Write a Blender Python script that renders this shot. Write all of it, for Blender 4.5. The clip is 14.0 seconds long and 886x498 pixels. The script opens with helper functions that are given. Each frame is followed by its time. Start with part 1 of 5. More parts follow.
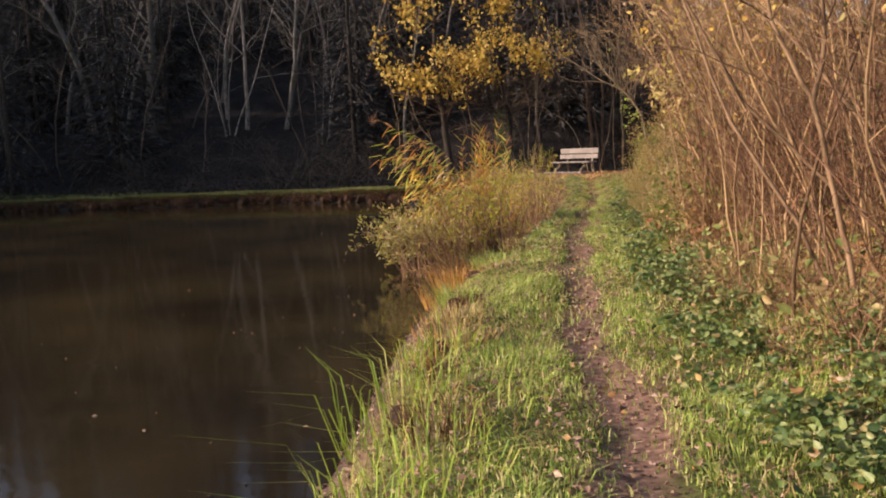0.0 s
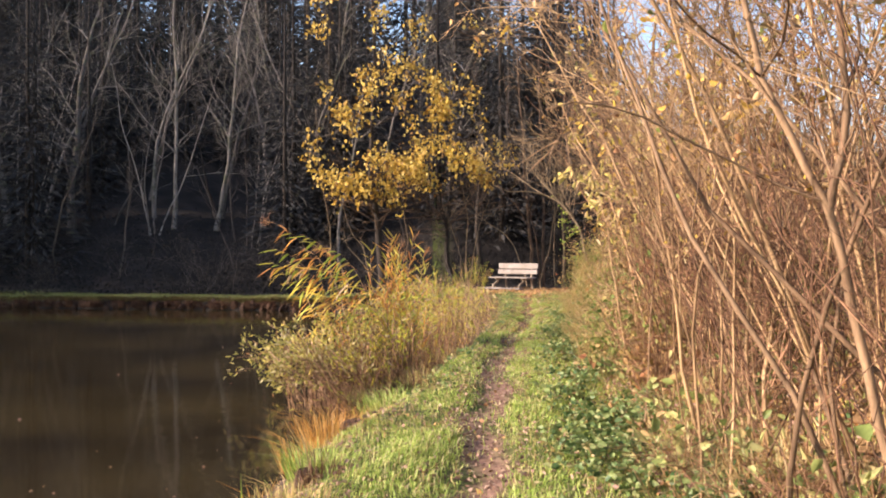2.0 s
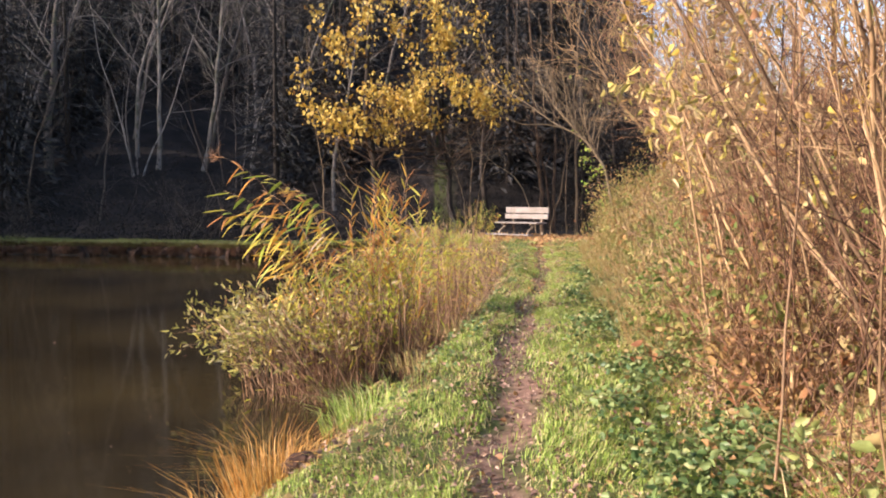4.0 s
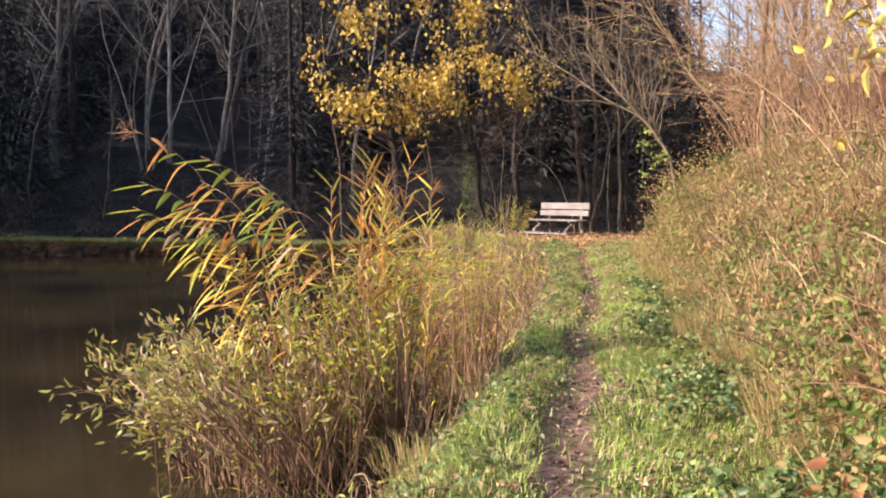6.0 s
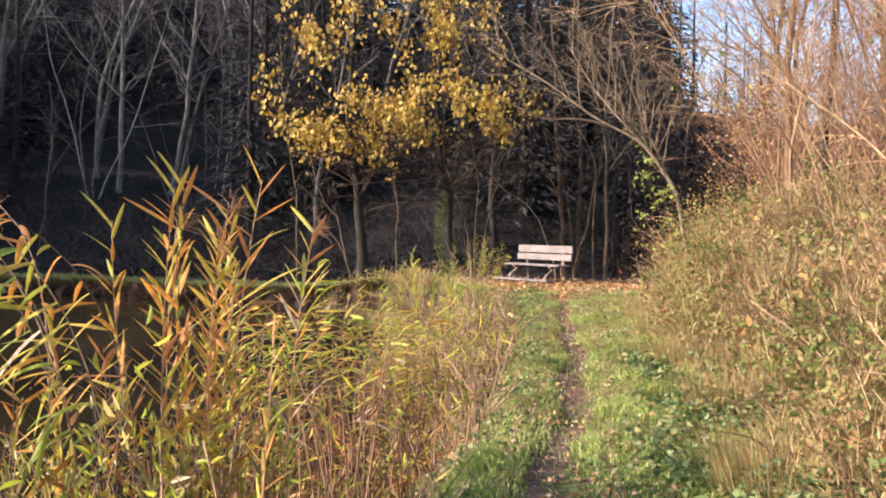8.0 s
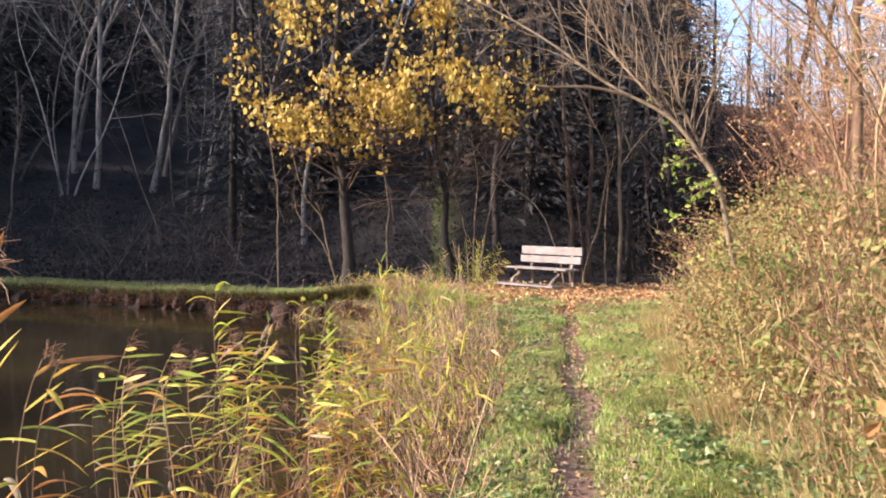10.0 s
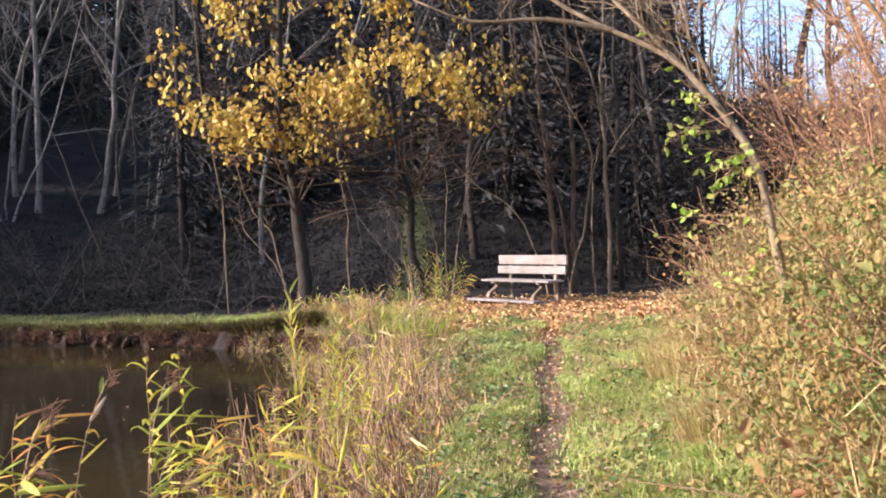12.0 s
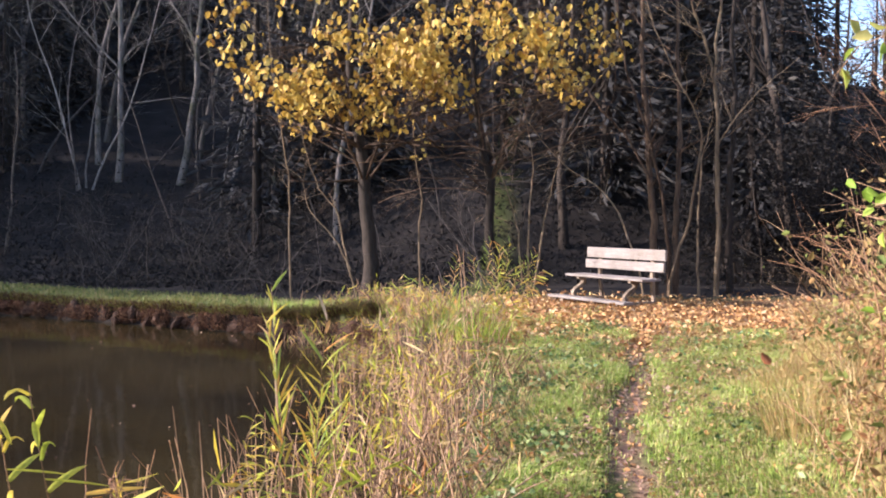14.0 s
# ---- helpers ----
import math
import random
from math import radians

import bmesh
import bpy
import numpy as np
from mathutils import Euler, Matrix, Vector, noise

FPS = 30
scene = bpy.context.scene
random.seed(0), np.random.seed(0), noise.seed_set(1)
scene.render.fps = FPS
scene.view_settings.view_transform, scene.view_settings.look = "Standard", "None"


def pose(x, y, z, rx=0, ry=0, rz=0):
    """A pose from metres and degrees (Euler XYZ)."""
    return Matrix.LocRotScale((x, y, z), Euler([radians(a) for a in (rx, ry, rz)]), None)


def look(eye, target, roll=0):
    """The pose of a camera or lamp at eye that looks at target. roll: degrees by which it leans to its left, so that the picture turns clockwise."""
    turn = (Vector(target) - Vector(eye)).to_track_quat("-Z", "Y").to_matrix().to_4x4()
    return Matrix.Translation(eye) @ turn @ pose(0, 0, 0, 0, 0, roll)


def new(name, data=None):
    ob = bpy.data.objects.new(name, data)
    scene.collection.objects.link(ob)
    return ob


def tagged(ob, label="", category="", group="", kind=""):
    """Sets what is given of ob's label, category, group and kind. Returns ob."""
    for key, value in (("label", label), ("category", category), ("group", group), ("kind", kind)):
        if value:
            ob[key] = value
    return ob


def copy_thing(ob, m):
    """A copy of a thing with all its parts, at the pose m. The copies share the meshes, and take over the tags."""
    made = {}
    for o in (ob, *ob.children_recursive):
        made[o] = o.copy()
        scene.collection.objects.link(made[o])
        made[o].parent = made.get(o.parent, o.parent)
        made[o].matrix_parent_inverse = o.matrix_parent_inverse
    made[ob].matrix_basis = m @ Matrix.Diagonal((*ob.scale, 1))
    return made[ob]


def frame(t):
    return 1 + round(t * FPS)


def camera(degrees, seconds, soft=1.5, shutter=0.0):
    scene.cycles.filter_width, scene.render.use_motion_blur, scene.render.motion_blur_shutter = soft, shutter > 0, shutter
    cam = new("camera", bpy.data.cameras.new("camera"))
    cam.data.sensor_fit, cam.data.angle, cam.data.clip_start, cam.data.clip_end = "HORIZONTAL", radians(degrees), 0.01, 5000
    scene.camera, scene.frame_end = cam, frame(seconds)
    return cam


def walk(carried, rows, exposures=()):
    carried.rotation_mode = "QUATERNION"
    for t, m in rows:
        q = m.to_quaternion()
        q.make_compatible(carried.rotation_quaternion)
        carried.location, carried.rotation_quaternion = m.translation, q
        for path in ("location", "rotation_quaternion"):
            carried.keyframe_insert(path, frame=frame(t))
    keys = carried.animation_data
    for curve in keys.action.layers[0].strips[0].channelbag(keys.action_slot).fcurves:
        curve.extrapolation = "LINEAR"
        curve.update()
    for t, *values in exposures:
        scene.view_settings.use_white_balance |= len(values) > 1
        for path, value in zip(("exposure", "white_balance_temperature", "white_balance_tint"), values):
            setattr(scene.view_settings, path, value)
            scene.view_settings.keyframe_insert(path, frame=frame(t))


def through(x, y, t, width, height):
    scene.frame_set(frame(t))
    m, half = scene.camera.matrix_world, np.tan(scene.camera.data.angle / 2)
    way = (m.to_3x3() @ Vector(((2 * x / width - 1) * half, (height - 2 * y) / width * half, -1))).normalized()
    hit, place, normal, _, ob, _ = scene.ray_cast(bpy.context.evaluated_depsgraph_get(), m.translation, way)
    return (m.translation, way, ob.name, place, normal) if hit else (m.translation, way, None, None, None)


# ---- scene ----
cam = camera(54.2, 14.0, soft=2.0)
PATH = [
    (0, (0.373, -2.176, 1.197), (0.271, -0.192, 0.966), -2.7),
    (0.5, (0.499, -1.751, 1.23), (0.569, 0.247, 1.161), -1.4),
    (1, (0.691, -1.239, 1.241), (0.648, 0.756, 1.107), 0.2),
    (1.5, (0.776, -0.717, 1.214), (0.807, 1.282, 1.148), 1.6),
    (2, (0.862, -0.129, 1.202), (0.89, 1.871, 1.22), -0.3),
    (2.5, (0.92, 0.519, 1.244), (0.938, 2.519, 1.243), -0.6),
    (3, (0.915, 1.134, 1.248), (0.927, 3.133, 1.192), -0.0),
    (5.5, (0.999, 4.477, 1.215), (1.034, 6.472, 1.083), -0.6),
    (6, (1.041, 5.222, 1.231), (0.99, 7.217, 1.104), -0.3),
    (6.5, (1.065, 5.87, 1.248), (1.033, 7.869, 1.186), 1.0),
    (7, (1.143, 6.696, 1.282), (1.22, 8.694, 1.32), 0.6),
    (7.5, (1.299, 7.428, 1.272), (1.311, 9.428, 1.241), 1.0),
    (10, (1.842, 10.516, 1.379), (1.803, 12.515, 1.328), 0.8),
    (10.5, (1.928, 11.197, 1.395), (1.964, 13.197, 1.386), -0.7),
    (11, (2.098, 11.913, 1.41), (2.073, 13.913, 1.364), 0.5),
    (11.5, (2.182, 12.463, 1.382), (2.129, 14.462, 1.378), 0.5),
    (12, (2.328, 13.041, 1.419), (2.31, 15.041, 1.387), -1.8),
    (12.5, (2.515, 13.557, 1.501), (2.441, 15.553, 1.386), -1.4),
    (13, (2.608, 14.129, 1.399), (2.533, 16.122, 1.244), -2.8),
    (13.5, (2.686, 14.716, 1.389), (2.537, 16.706, 1.268), -0.3),
    (14, (2.694, 15.129, 1.422), (2.444, 17.112, 1.356), 0.5),
]
walk(cam, [(t, look(eye, target, roll)) for t, eye, target, roll in PATH], [(0.0, 0.52, 6950, 20), (0.5, 0.98, 6950, 19), (1.0, 1.2, 6850, 18), (3.0, 1.22, 6450, 18), (7.5, 1.16, 6100, 18), (10.0, 1.32, 5950, 19), (14.0, 1.36, 5800, 19)])

# ---------------------------------------------------------------- light
SUN_FROM = Vector((-0.95, -0.24, 0.0)).normalized()
SUN_UP = radians(23.5)
world = bpy.data.worlds.new("sky")
scene.world = world
world.use_nodes = True
wn = world.node_tree
bg = wn.nodes["Background"]
sky = wn.nodes.new("ShaderNodeTexSky")
sky.sky_type = 'NISHITA'
sky.sun_disc = False
sky.sun_elevation = SUN_UP
sky.sun_rotation = math.atan2(SUN_FROM.x, SUN_FROM.y)
wn.links.new(sky.outputs[0], bg.inputs[0])
bg.inputs[1].default_value = 0.15
sun_data = bpy.data.lights.new("sun", 'SUN')
sun_data.energy = 5.0
sun_data.angle = radians(0.6)
sun_data.color = (1.0, 0.85, 0.70)
sun = new("sun", sun_data)
aim = -(SUN_FROM * math.cos(SUN_UP) + Vector((0, 0, math.sin(SUN_UP))))
sun.matrix_world = Matrix.Translation((-30, -10, 30)) @ aim.to_track_quat("-Z", "Y").to_matrix().to_4x4()

# ---------------------------------------------------------------- helpers
rng = np.random.default_rng(7)


class Buf:
    """Collects triangles and quads as arrays and turns them into one mesh."""

    def __init__(self):
        self.v, self.q, self.t, self.n = [], [], [], 0

    def add(self, v, quads=None, tris=None):
        v = np.asarray(v, dtype=np.float64).reshape(-1, 3)
        if quads is not None and len(quads):
            self.q.append(np.asarray(quads, dtype=np.int64).reshape(-1, 4) + self.n)
        if tris is not None and len(tris):
            self.t.append(np.asarray(tris, dtype=np.int64).reshape(-1, 3) + self.n)
        self.v.append(v)
        self.n += len(v)

    def mesh(self, name, flat=False):
        me = bpy.data.meshes.new(name)
        if not self.v:
            return me
        v = np.concatenate(self.v)
        q = np.concatenate(self.q) if self.q else np.zeros((0, 4), np.int64)
        t = np.concatenate(self.t) if self.t else np.zeros((0, 3), np.int64)
        me.vertices.add(len(v))
        me.vertices.foreach_set("co", v.ravel().astype(np.float32))
        me.loops.add(q.size + t.size)
        me.loops.foreach_set("vertex_index", np.concatenate((q.ravel(), t.ravel())).astype(np.int32))
        me.polygons.add(len(q) + len(t))
        starts = np.concatenate((np.arange(len(q)) * 4, q.size + np.arange(len(t)) * 3)).astype(np.int32)
        me.polygons.foreach_set("loop_start", starts)
        if flat:
            me.polygons.foreach_set("use_smooth", np.zeros(len(q) + len(t), dtype=bool))
        me.update(calc_edges=True)
        me.validate()
        return me


def part(name, shape, material, parent=None, label="", kind="", flat=False):
    """One mesh object from a Buf or a bmesh, under a thing or a part."""
    if isinstance(shape, Buf):
        me = shape.mesh(name, flat)
    else:
        me = bpy.data.meshes.new(name)
        shape.to_mesh(me)
        shape.free()
    me.materials.append(material)
    ob = new(name, me)
    ob.parent = parent
    return tagged(ob, label=label, kind=kind)


def thing(name, x, y, z, label, category, group="", kind="", turn=0.0):
    ob = new(name)
    ob.matrix_basis = pose(x, y, z, 0, 0, turn)
    return tagged(ob, label, category, group, kind)


def frame_of(d):
    d = np.asarray(d, float)
    d = d / np.linalg.norm(d)
    a = np.cross(d, (0.0, 0.0, 1.0)) if abs(d[2]) < 0.95 else np.cross(d, (1.0, 0.0, 0.0))
    a /= np.linalg.norm(a)
    return d, a, np.cross(d, a)


def tube(b, pts, radii, sides=5):
    """A tapered round limb along a line of points."""
    pts = np.asarray(pts, float)
    n = len(pts)
    radii = np.asarray(radii, float)
    tang = np.gradient(pts, axis=0)
    d, a, c = frame_of(tang.mean(axis=0))
    ang = np.arange(sides) * 2 * np.pi / sides
    ring = np.cos(ang)[:, None] * a + np.sin(ang)[:, None] * c
    v = pts[:, None, :] + ring[None] * radii[:, None, None]
    i = np.arange(n - 1)[:, None] * sides
    j = np.arange(sides)[None]
    k = (j + 1) % sides
    q = np.stack((i + j, i + k, i + sides + k, i + sides + j), axis=-1).reshape(-1, 4)
    cap = [] if sides < 4 else [[(n - 1) * sides + s, (n - 1) * sides + s + 1, (n - 1) * sides] for s in range(1, sides - 1)]
    b.add(v.reshape(-1, 3), q, cap)


def wander(r, p, d, length, n, wobble, lift=0.0):
    """Points of a growing limb; lift > 0 bends it up, < 0 down."""
    d = np.asarray(d, float) / np.linalg.norm(d)
    pts = [np.asarray(p, float)]
    step = length / (n - 1)
    for _ in range(n - 1):
        d = d + r.normal(0, wobble, 3) + np.array((0, 0, lift))
        d /= np.linalg.norm(d)
        pts.append(pts[-1] + d * step)
    return np.array(pts)


ORIGIN = np.zeros(3)


def clear(pts):
    """Whether a limb keeps out of the walkers' way along the path."""
    p = np.asarray(pts) + ORIGIN
    px = path_x(p[:, 1])
    near = (p[:, 0] < px + np.interp(p[:, 2], [0.45, 1.0, 2.0, 2.6], [1.05, 1.0, 0.62, 0.4])) & (p[:, 0] > px - 0.9) & (p[:, 2] < 2.6) & (p[:, 2] > 0.45) & (p[:, 1] < 27)
    return not near.any()


def limbs(b, r, p, d, length, radius, depth, kids=5, spread=0.8, wobble=0.12, lift=0.03, tips=None, fine=0.45, sides=5, first=0.3):
    """A limb with side limbs; the ends are gathered in tips as (place, direction)."""
    n = max(4, int(4 + depth * 2))
    pts = wander(r, p, d, length, n, wobble, lift)
    rad = np.linspace(radius, radius * (0.35 if depth else 0.25), n)
    if not clear(pts):
        return pts
    tube(b, pts, rad, sides if depth > 1 else 3)
    if tips is not None and depth <= 1:
        for k in range(1, n):
            tips.append((pts[k], pts[k] - pts[k - 1]))
    if depth == 0:
        return pts
    for _ in range(kids):
        f = r.uniform(first, 0.98)
        i = min(n - 2, int(f * (n - 1)))
        q = pts[i] + (pts[i + 1] - pts[i]) * (f * (n - 1) - i)
        t, a, c = frame_of(pts[i + 1] - pts[i])
        ang = r.uniform(0, 2 * np.pi)
        w = spread * r.uniform(0.6, 1.3)
        dd = t + w * (np.cos(ang) * a + np.sin(ang) * c)
        limbs(b, r, q, dd, length * fine * r.uniform(0.7, 1.3) * (1.15 - 0.5 * f), max(0.0025, rad[i] * 0.5), depth - 1,
              kids, spread, wobble * 1.15, lift, tips, fine, sides, first)
    return pts


def unit(v):
    return v / np.maximum(1e-9, np.linalg.norm(v, axis=1, keepdims=True))


def leaves(b, at, along, size, wide=0.6, fold=0.25, r=rng, droop=0.0, rounded=False):
    """Folded leaves at places, pointing along directions."""
    at = np.asarray(at, float)
    n = len(at)
    along = unit(np.asarray(along, float) + np.array((0, 0, -droop)))
    side = unit(np.cross(along, unit(r.normal(0, 1, (n, 3)))))
    up = np.cross(side, along)
    size = np.broadcast_to(np.asarray(size, float), (n,))[:, None]
    if rounded:
        w, f = side * size * wide * 0.5, up * size * fold * 0.5
        tip = at + along * size - up * size * r.uniform(0.0, 0.3, (n, 1))
        low, high = at + along * size * 0.3, at + along * size * 0.68 - up * size * 0.04
        v = np.stack((at, low + 0.9 * w + f, high + 0.8 * w + f * 0.8, tip, high - 0.8 * w + f * 0.8, low - 0.9 * w + f), axis=1)
        i = np.arange(n)[:, None] * 6
        b.add(v.reshape(-1, 3), np.concatenate((i + np.array([[0, 3, 2, 1]]), i + np.array([[0, 5, 4, 3]])), axis=1).reshape(-1, 4))
        return
    mid = at + along * size * 0.5
    v = np.stack((at, mid + side * size * wide * 0.5 + up * size * fold * 0.5, at + along * size - up * size * 0.08,
                  mid - side * size * wide * 0.5 + up * size * fold * 0.5), axis=1)
    i = np.arange(n)[:, None] * 4
    t = np.concatenate((i + np.array([[0, 2, 1]]), i + np.array([[0, 3, 2]])), axis=1)
    b.add(v.reshape(-1, 3), None, t.reshape(-1, 3))


def blades(b, at, lean, height, width, bend=0.5, r=rng):
    """Grass blades: rising from places, leaning along horizontal vectors and bending over."""
    at = np.asarray(at, float)
    n = len(at)
    height = np.broadcast_to(np.asarray(height, float), (n,))[:, None]
    width = np.broadcast_to(np.asarray(width, float), (n,))[:, None]
    lean = np.concatenate((np.asarray(lean, float), np.zeros((n, 1))), axis=1)
    ang = r.uniform(0, 2 * np.pi, n)
    side = np.stack((np.cos(ang), np.sin(ang), np.zeros(n)), axis=1)
    up = np.array((0, 0, 1.0))
    m = at + up * height * 0.6 + lean * height * 0.35
    tip = at + up * height * (1 - 0.35 * bend) + lean * height * (0.8 + bend)
    v = np.stack((at - side * width * 0.5, at + side * width * 0.5, m + side * width * 0.4, m - side * width * 0.4, tip), axis=1)
    i = np.arange(n)[:, None] * 5
    b.add(v.reshape(-1, 3), i + np.array([[0, 1, 2, 3]]), i + np.array([[3, 2, 4]]))


def smooth(a, b, x):
    t = np.clip((np.asarray(x, float) - a) / (b - a), 0, 1)
    return t * t * (3 - 2 * t)


# ---------------------------------------------------------------- plan
WATER = -0.72


def path_x(y):
    return np.interp(y, [-40, -4, 1, 3, 5, 6.3, 8.7, 10.8, 13.3, 15.4, 17.9, 19.5, 22.5, 26, 32], [0.6, 0.9, 1.0, 1.02, 1.12, 1.25, 1.5, 1.75, 2.15, 2.55, 2.87, 3.03, 3.38, 3.8, 4.8])


def shore_x(y):
    return np.interp(y, [-60, -4, 0, 4, 6.5, 7.5, 8.5, 10, 11.5, 14, 18, 21, 24, 26.5, 28.5, 29.6, 30.3], [-0.9, -0.8, -0.62, -0.5, -0.42, -0.15, 0.2, 0.45, 0.75, 1.2, 1.55, 1.6, 1.35, 0.75, 0.1, -0.7, -2.5])


def far_shore_y(x):
    return np.interp(x, [-60, -14, -12, -8, -5, -2.5, -0.6, 1.0, 2.0], [42, 34.0, 33.4, 32.3, 31.4, 30.6, 30.1, 28.5, 23.0])


def bumps(x, y):
    """Cheap smooth unevenness of the ground."""
    return (np.sin(x * 1.7 + 0.6 * np.sin(y * 0.9)) * np.sin(y * 1.3 + 0.8 * np.sin(x * 1.1)) * 0.5 +
            np.sin(x * 4.1 + 1.3 * np.sin(y * 2.3)) * np.sin(y * 3.7 + 1.1 * np.sin(x * 2.9)) * 0.3 +
            np.sin(x * 9.3 + y * 2.1) * np.sin(y * 8.1 - x * 3.3) * 0.2)


def ground_z(x, y):
    x, y = np.asarray(x, float), np.asarray(y, float)
    px, sx = path_x(y), shore_x(y)
    z = -0.13 + 0.13 * smooth(5, 13, y) + 0 * x
    z = z + (0.022 + 0.03 * smooth(0.2, 0.5, np.abs(x - px))) * bumps(x, y) + 0.025 * smooth(0.15, 0.4, np.abs(x - px)) * bumps(x * 2.3 + 3, y * 2.1) * (y < 27)
    # worn rut of the path
    z = z - 0.05 * np.exp(-((x - px) / 0.2) ** 2) * (1 - smooth(22, 25, y))
    # bank that rises beside the path
    bank = smooth(0.75, 3.2, x - px) * (0.75 + 0.35 * smooth(10, 16, y)) * (1 - smooth(21.5, 25.5, y))
    z = z + bank + 0.03 * np.clip(x - 6, 0, 60) * (1 - smooth(30, 36, y))
    # pond
    near, far = sx - x, far_shore_y(x) - y
    in_pond = np.minimum(near, far)
    lip = np.where((near < far) & (y < 26), 0.75, 0.18)
    z = z - 0.30 * smooth(27, 30, y) * smooth(1.0, -2.5, x) * (1 - smooth(36, 40, y))
    z = np.where(in_pond > -lip, z - (z + 0.52) * smooth(0, 1, (in_pond + lip) / (lip - 0.05)) - 0.9 * smooth(-0.14, 0.55, in_pond), z)
    # far side: level strip of grass, then the wooded hill
    back = smooth(34.5, 41, y - 0.06 * np.abs(x))
    z = z + (back * 1.2 + 0.42 * np.clip(y - 38 - 0.06 * np.abs(x), 0, 45)) * (1 - 0.42 * smooth(8, 22, x)) + 0.9 * back * np.sin(x * 0.31 + 1.0) * np.sin(x * 0.13 + y * 0.05)
    # land beyond the far left end of the pond
    z = z + smooth(42, 46, -x) * 1.6 * (y < 60)
    return z


# ---------------------------------------------------------------- materials
def ramp(nt, stops, source):
    node = nt.nodes.new("ShaderNodeValToRGB")
    el = node.color_ramp.elements
    while len(el) < len(stops):
        el.new(0.5)
    for e, (at, col) in zip(el, stops):
        e.position, e.color = at, (*col, 1)
    nt.links.new(source, node.inputs[0])
    return node.outputs[0]


def own_tone(nt, whole=0.0):
    """A number of its own for each loose piece and each object; whole: how far slow drifts over the ground rule it."""
    if whole:
        geo = nt.nodes.new("ShaderNodeNewGeometry")
        drift = nt.nodes.new("ShaderNodeTexNoise")
        drift.inputs["Scale"].default_value = 1.5
        drift.inputs["Detail"].default_value = 2.0
        nt.links.new(geo.outputs["Position"], drift.inputs["Vector"])
        span = nt.nodes.new("ShaderNodeMapRange")
        span.inputs["From Min"].default_value, span.inputs["From Max"].default_value = 0.3, 0.7
        nt.links.new(drift.outputs["Fac"], span.inputs["Value"])
        mix = nt.nodes.new("ShaderNodeMix")
        mix.inputs[0].default_value = whole
        nt.links.new(geo.outputs["Random Per Island"], mix.inputs[2])
        nt.links.new(span.outputs[0], mix.inputs[3])
        return mix.outputs[0]
    geo = nt.nodes.new("ShaderNodeNewGeometry")
    info = nt.nodes.new("ShaderNodeObjectInfo")
    add = nt.nodes.new("ShaderNodeMath")
    add.operation = 'ADD'
    nt.links.new(geo.outputs["Random Per Island"], add.inputs[0])
    nt.links.new(info.outputs["Random"], add.inputs[1])
    fract = nt.nodes.new("ShaderNodeMath")
    fract.operation = 'FRACT'
    nt.links.new(add.outputs[0], fract.inputs[0])
    return fract.outputs[0]


def fresh(name):
    m = bpy.data.materials.new(name)
    m.use_nodes = True
    nt = m.node_tree
    return m, nt, nt.nodes["Principled BSDF"]


def noise_tex(nt, scale, detail=4.0, stretch=(1, 1, 1), rough=0.55):
    co = nt.nodes.new("ShaderNodeTexCoord")
    mp = nt.nodes.new("ShaderNodeMapping")
    mp.inputs["Scale"].default_value = stretch
    tx = nt.nodes.new("ShaderNodeTexNoise")
    tx.inputs["Scale"].default_value = scale
    tx.inputs["Detail"].default_value = detail
    tx.inputs["Roughness"].default_value = rough
    nt.links.new(co.outputs["Object"], mp.inputs[0])
    nt.links.new(mp.outputs[0], tx.inputs["Vector"])
    return tx.outputs["Fac"]


def mixed(nt, fac, a, b, mode='MIX'):
    node = nt.nodes.new("ShaderNodeMix")
    node.data_type, node.blend_type = 'RGBA', mode
    for sock, val in ((node.inputs[0], fac), (node.inputs[6], a), (node.inputs[7], b)):
        if isinstance(val, (int, float)):
            sock.default_value = val
        elif isinstance(val, tuple):
            sock.default_value = (*val, 1)
        else:
            nt.links.new(val, sock)
    return node.outputs[2]


def bump(nt, bsdf, height, strength=0.4, distance=0.02):
    node = nt.nodes.new("ShaderNodeBump")
    node.inputs["Strength"].default_value = strength
    node.inputs["Distance"].default_value = distance
    nt.links.new(height, node.inputs["Height"])
    nt.links.new(node.outputs[0], bsdf.inputs["Normal"])


def leaf_mat(name, stops, through=0.35, rough=0.5, spec=0.35, whole=0.0):
    """Leaves: each one takes its own colour; light passes through them."""
    m, nt, bsdf = fresh(name)
    col = ramp(nt, stops, own_tone(nt, whole))
    grain = ramp(nt, [(0.3, (0.75, 0.75, 0.75)), (0.7, (1.15, 1.15, 1.15))], noise_tex(nt, 23.0, 3.0))
    col = mixed(nt, 1.0, col, grain, 'MULTIPLY')
    nt.links.new(col, bsdf.inputs["Base Color"])
    bsdf.inputs["Roughness"].default_value = rough
    bsdf.inputs["Specular IOR Level"].default_value = spec
    tr = nt.nodes.new("ShaderNodeBsdfTranslucent")
    nt.links.new(col, tr.inputs[0])
    mx = nt.nodes.new("ShaderNodeMixShader")
    mx.inputs[0].default_value = through
    nt.links.new(bsdf.outputs[0], mx.inputs[1])
    nt.links.new(tr.outputs[0], mx.inputs[2])
    nt.links.new(mx.outputs[0], nt.nodes["Material Output"].inputs["Surface"])
    return m


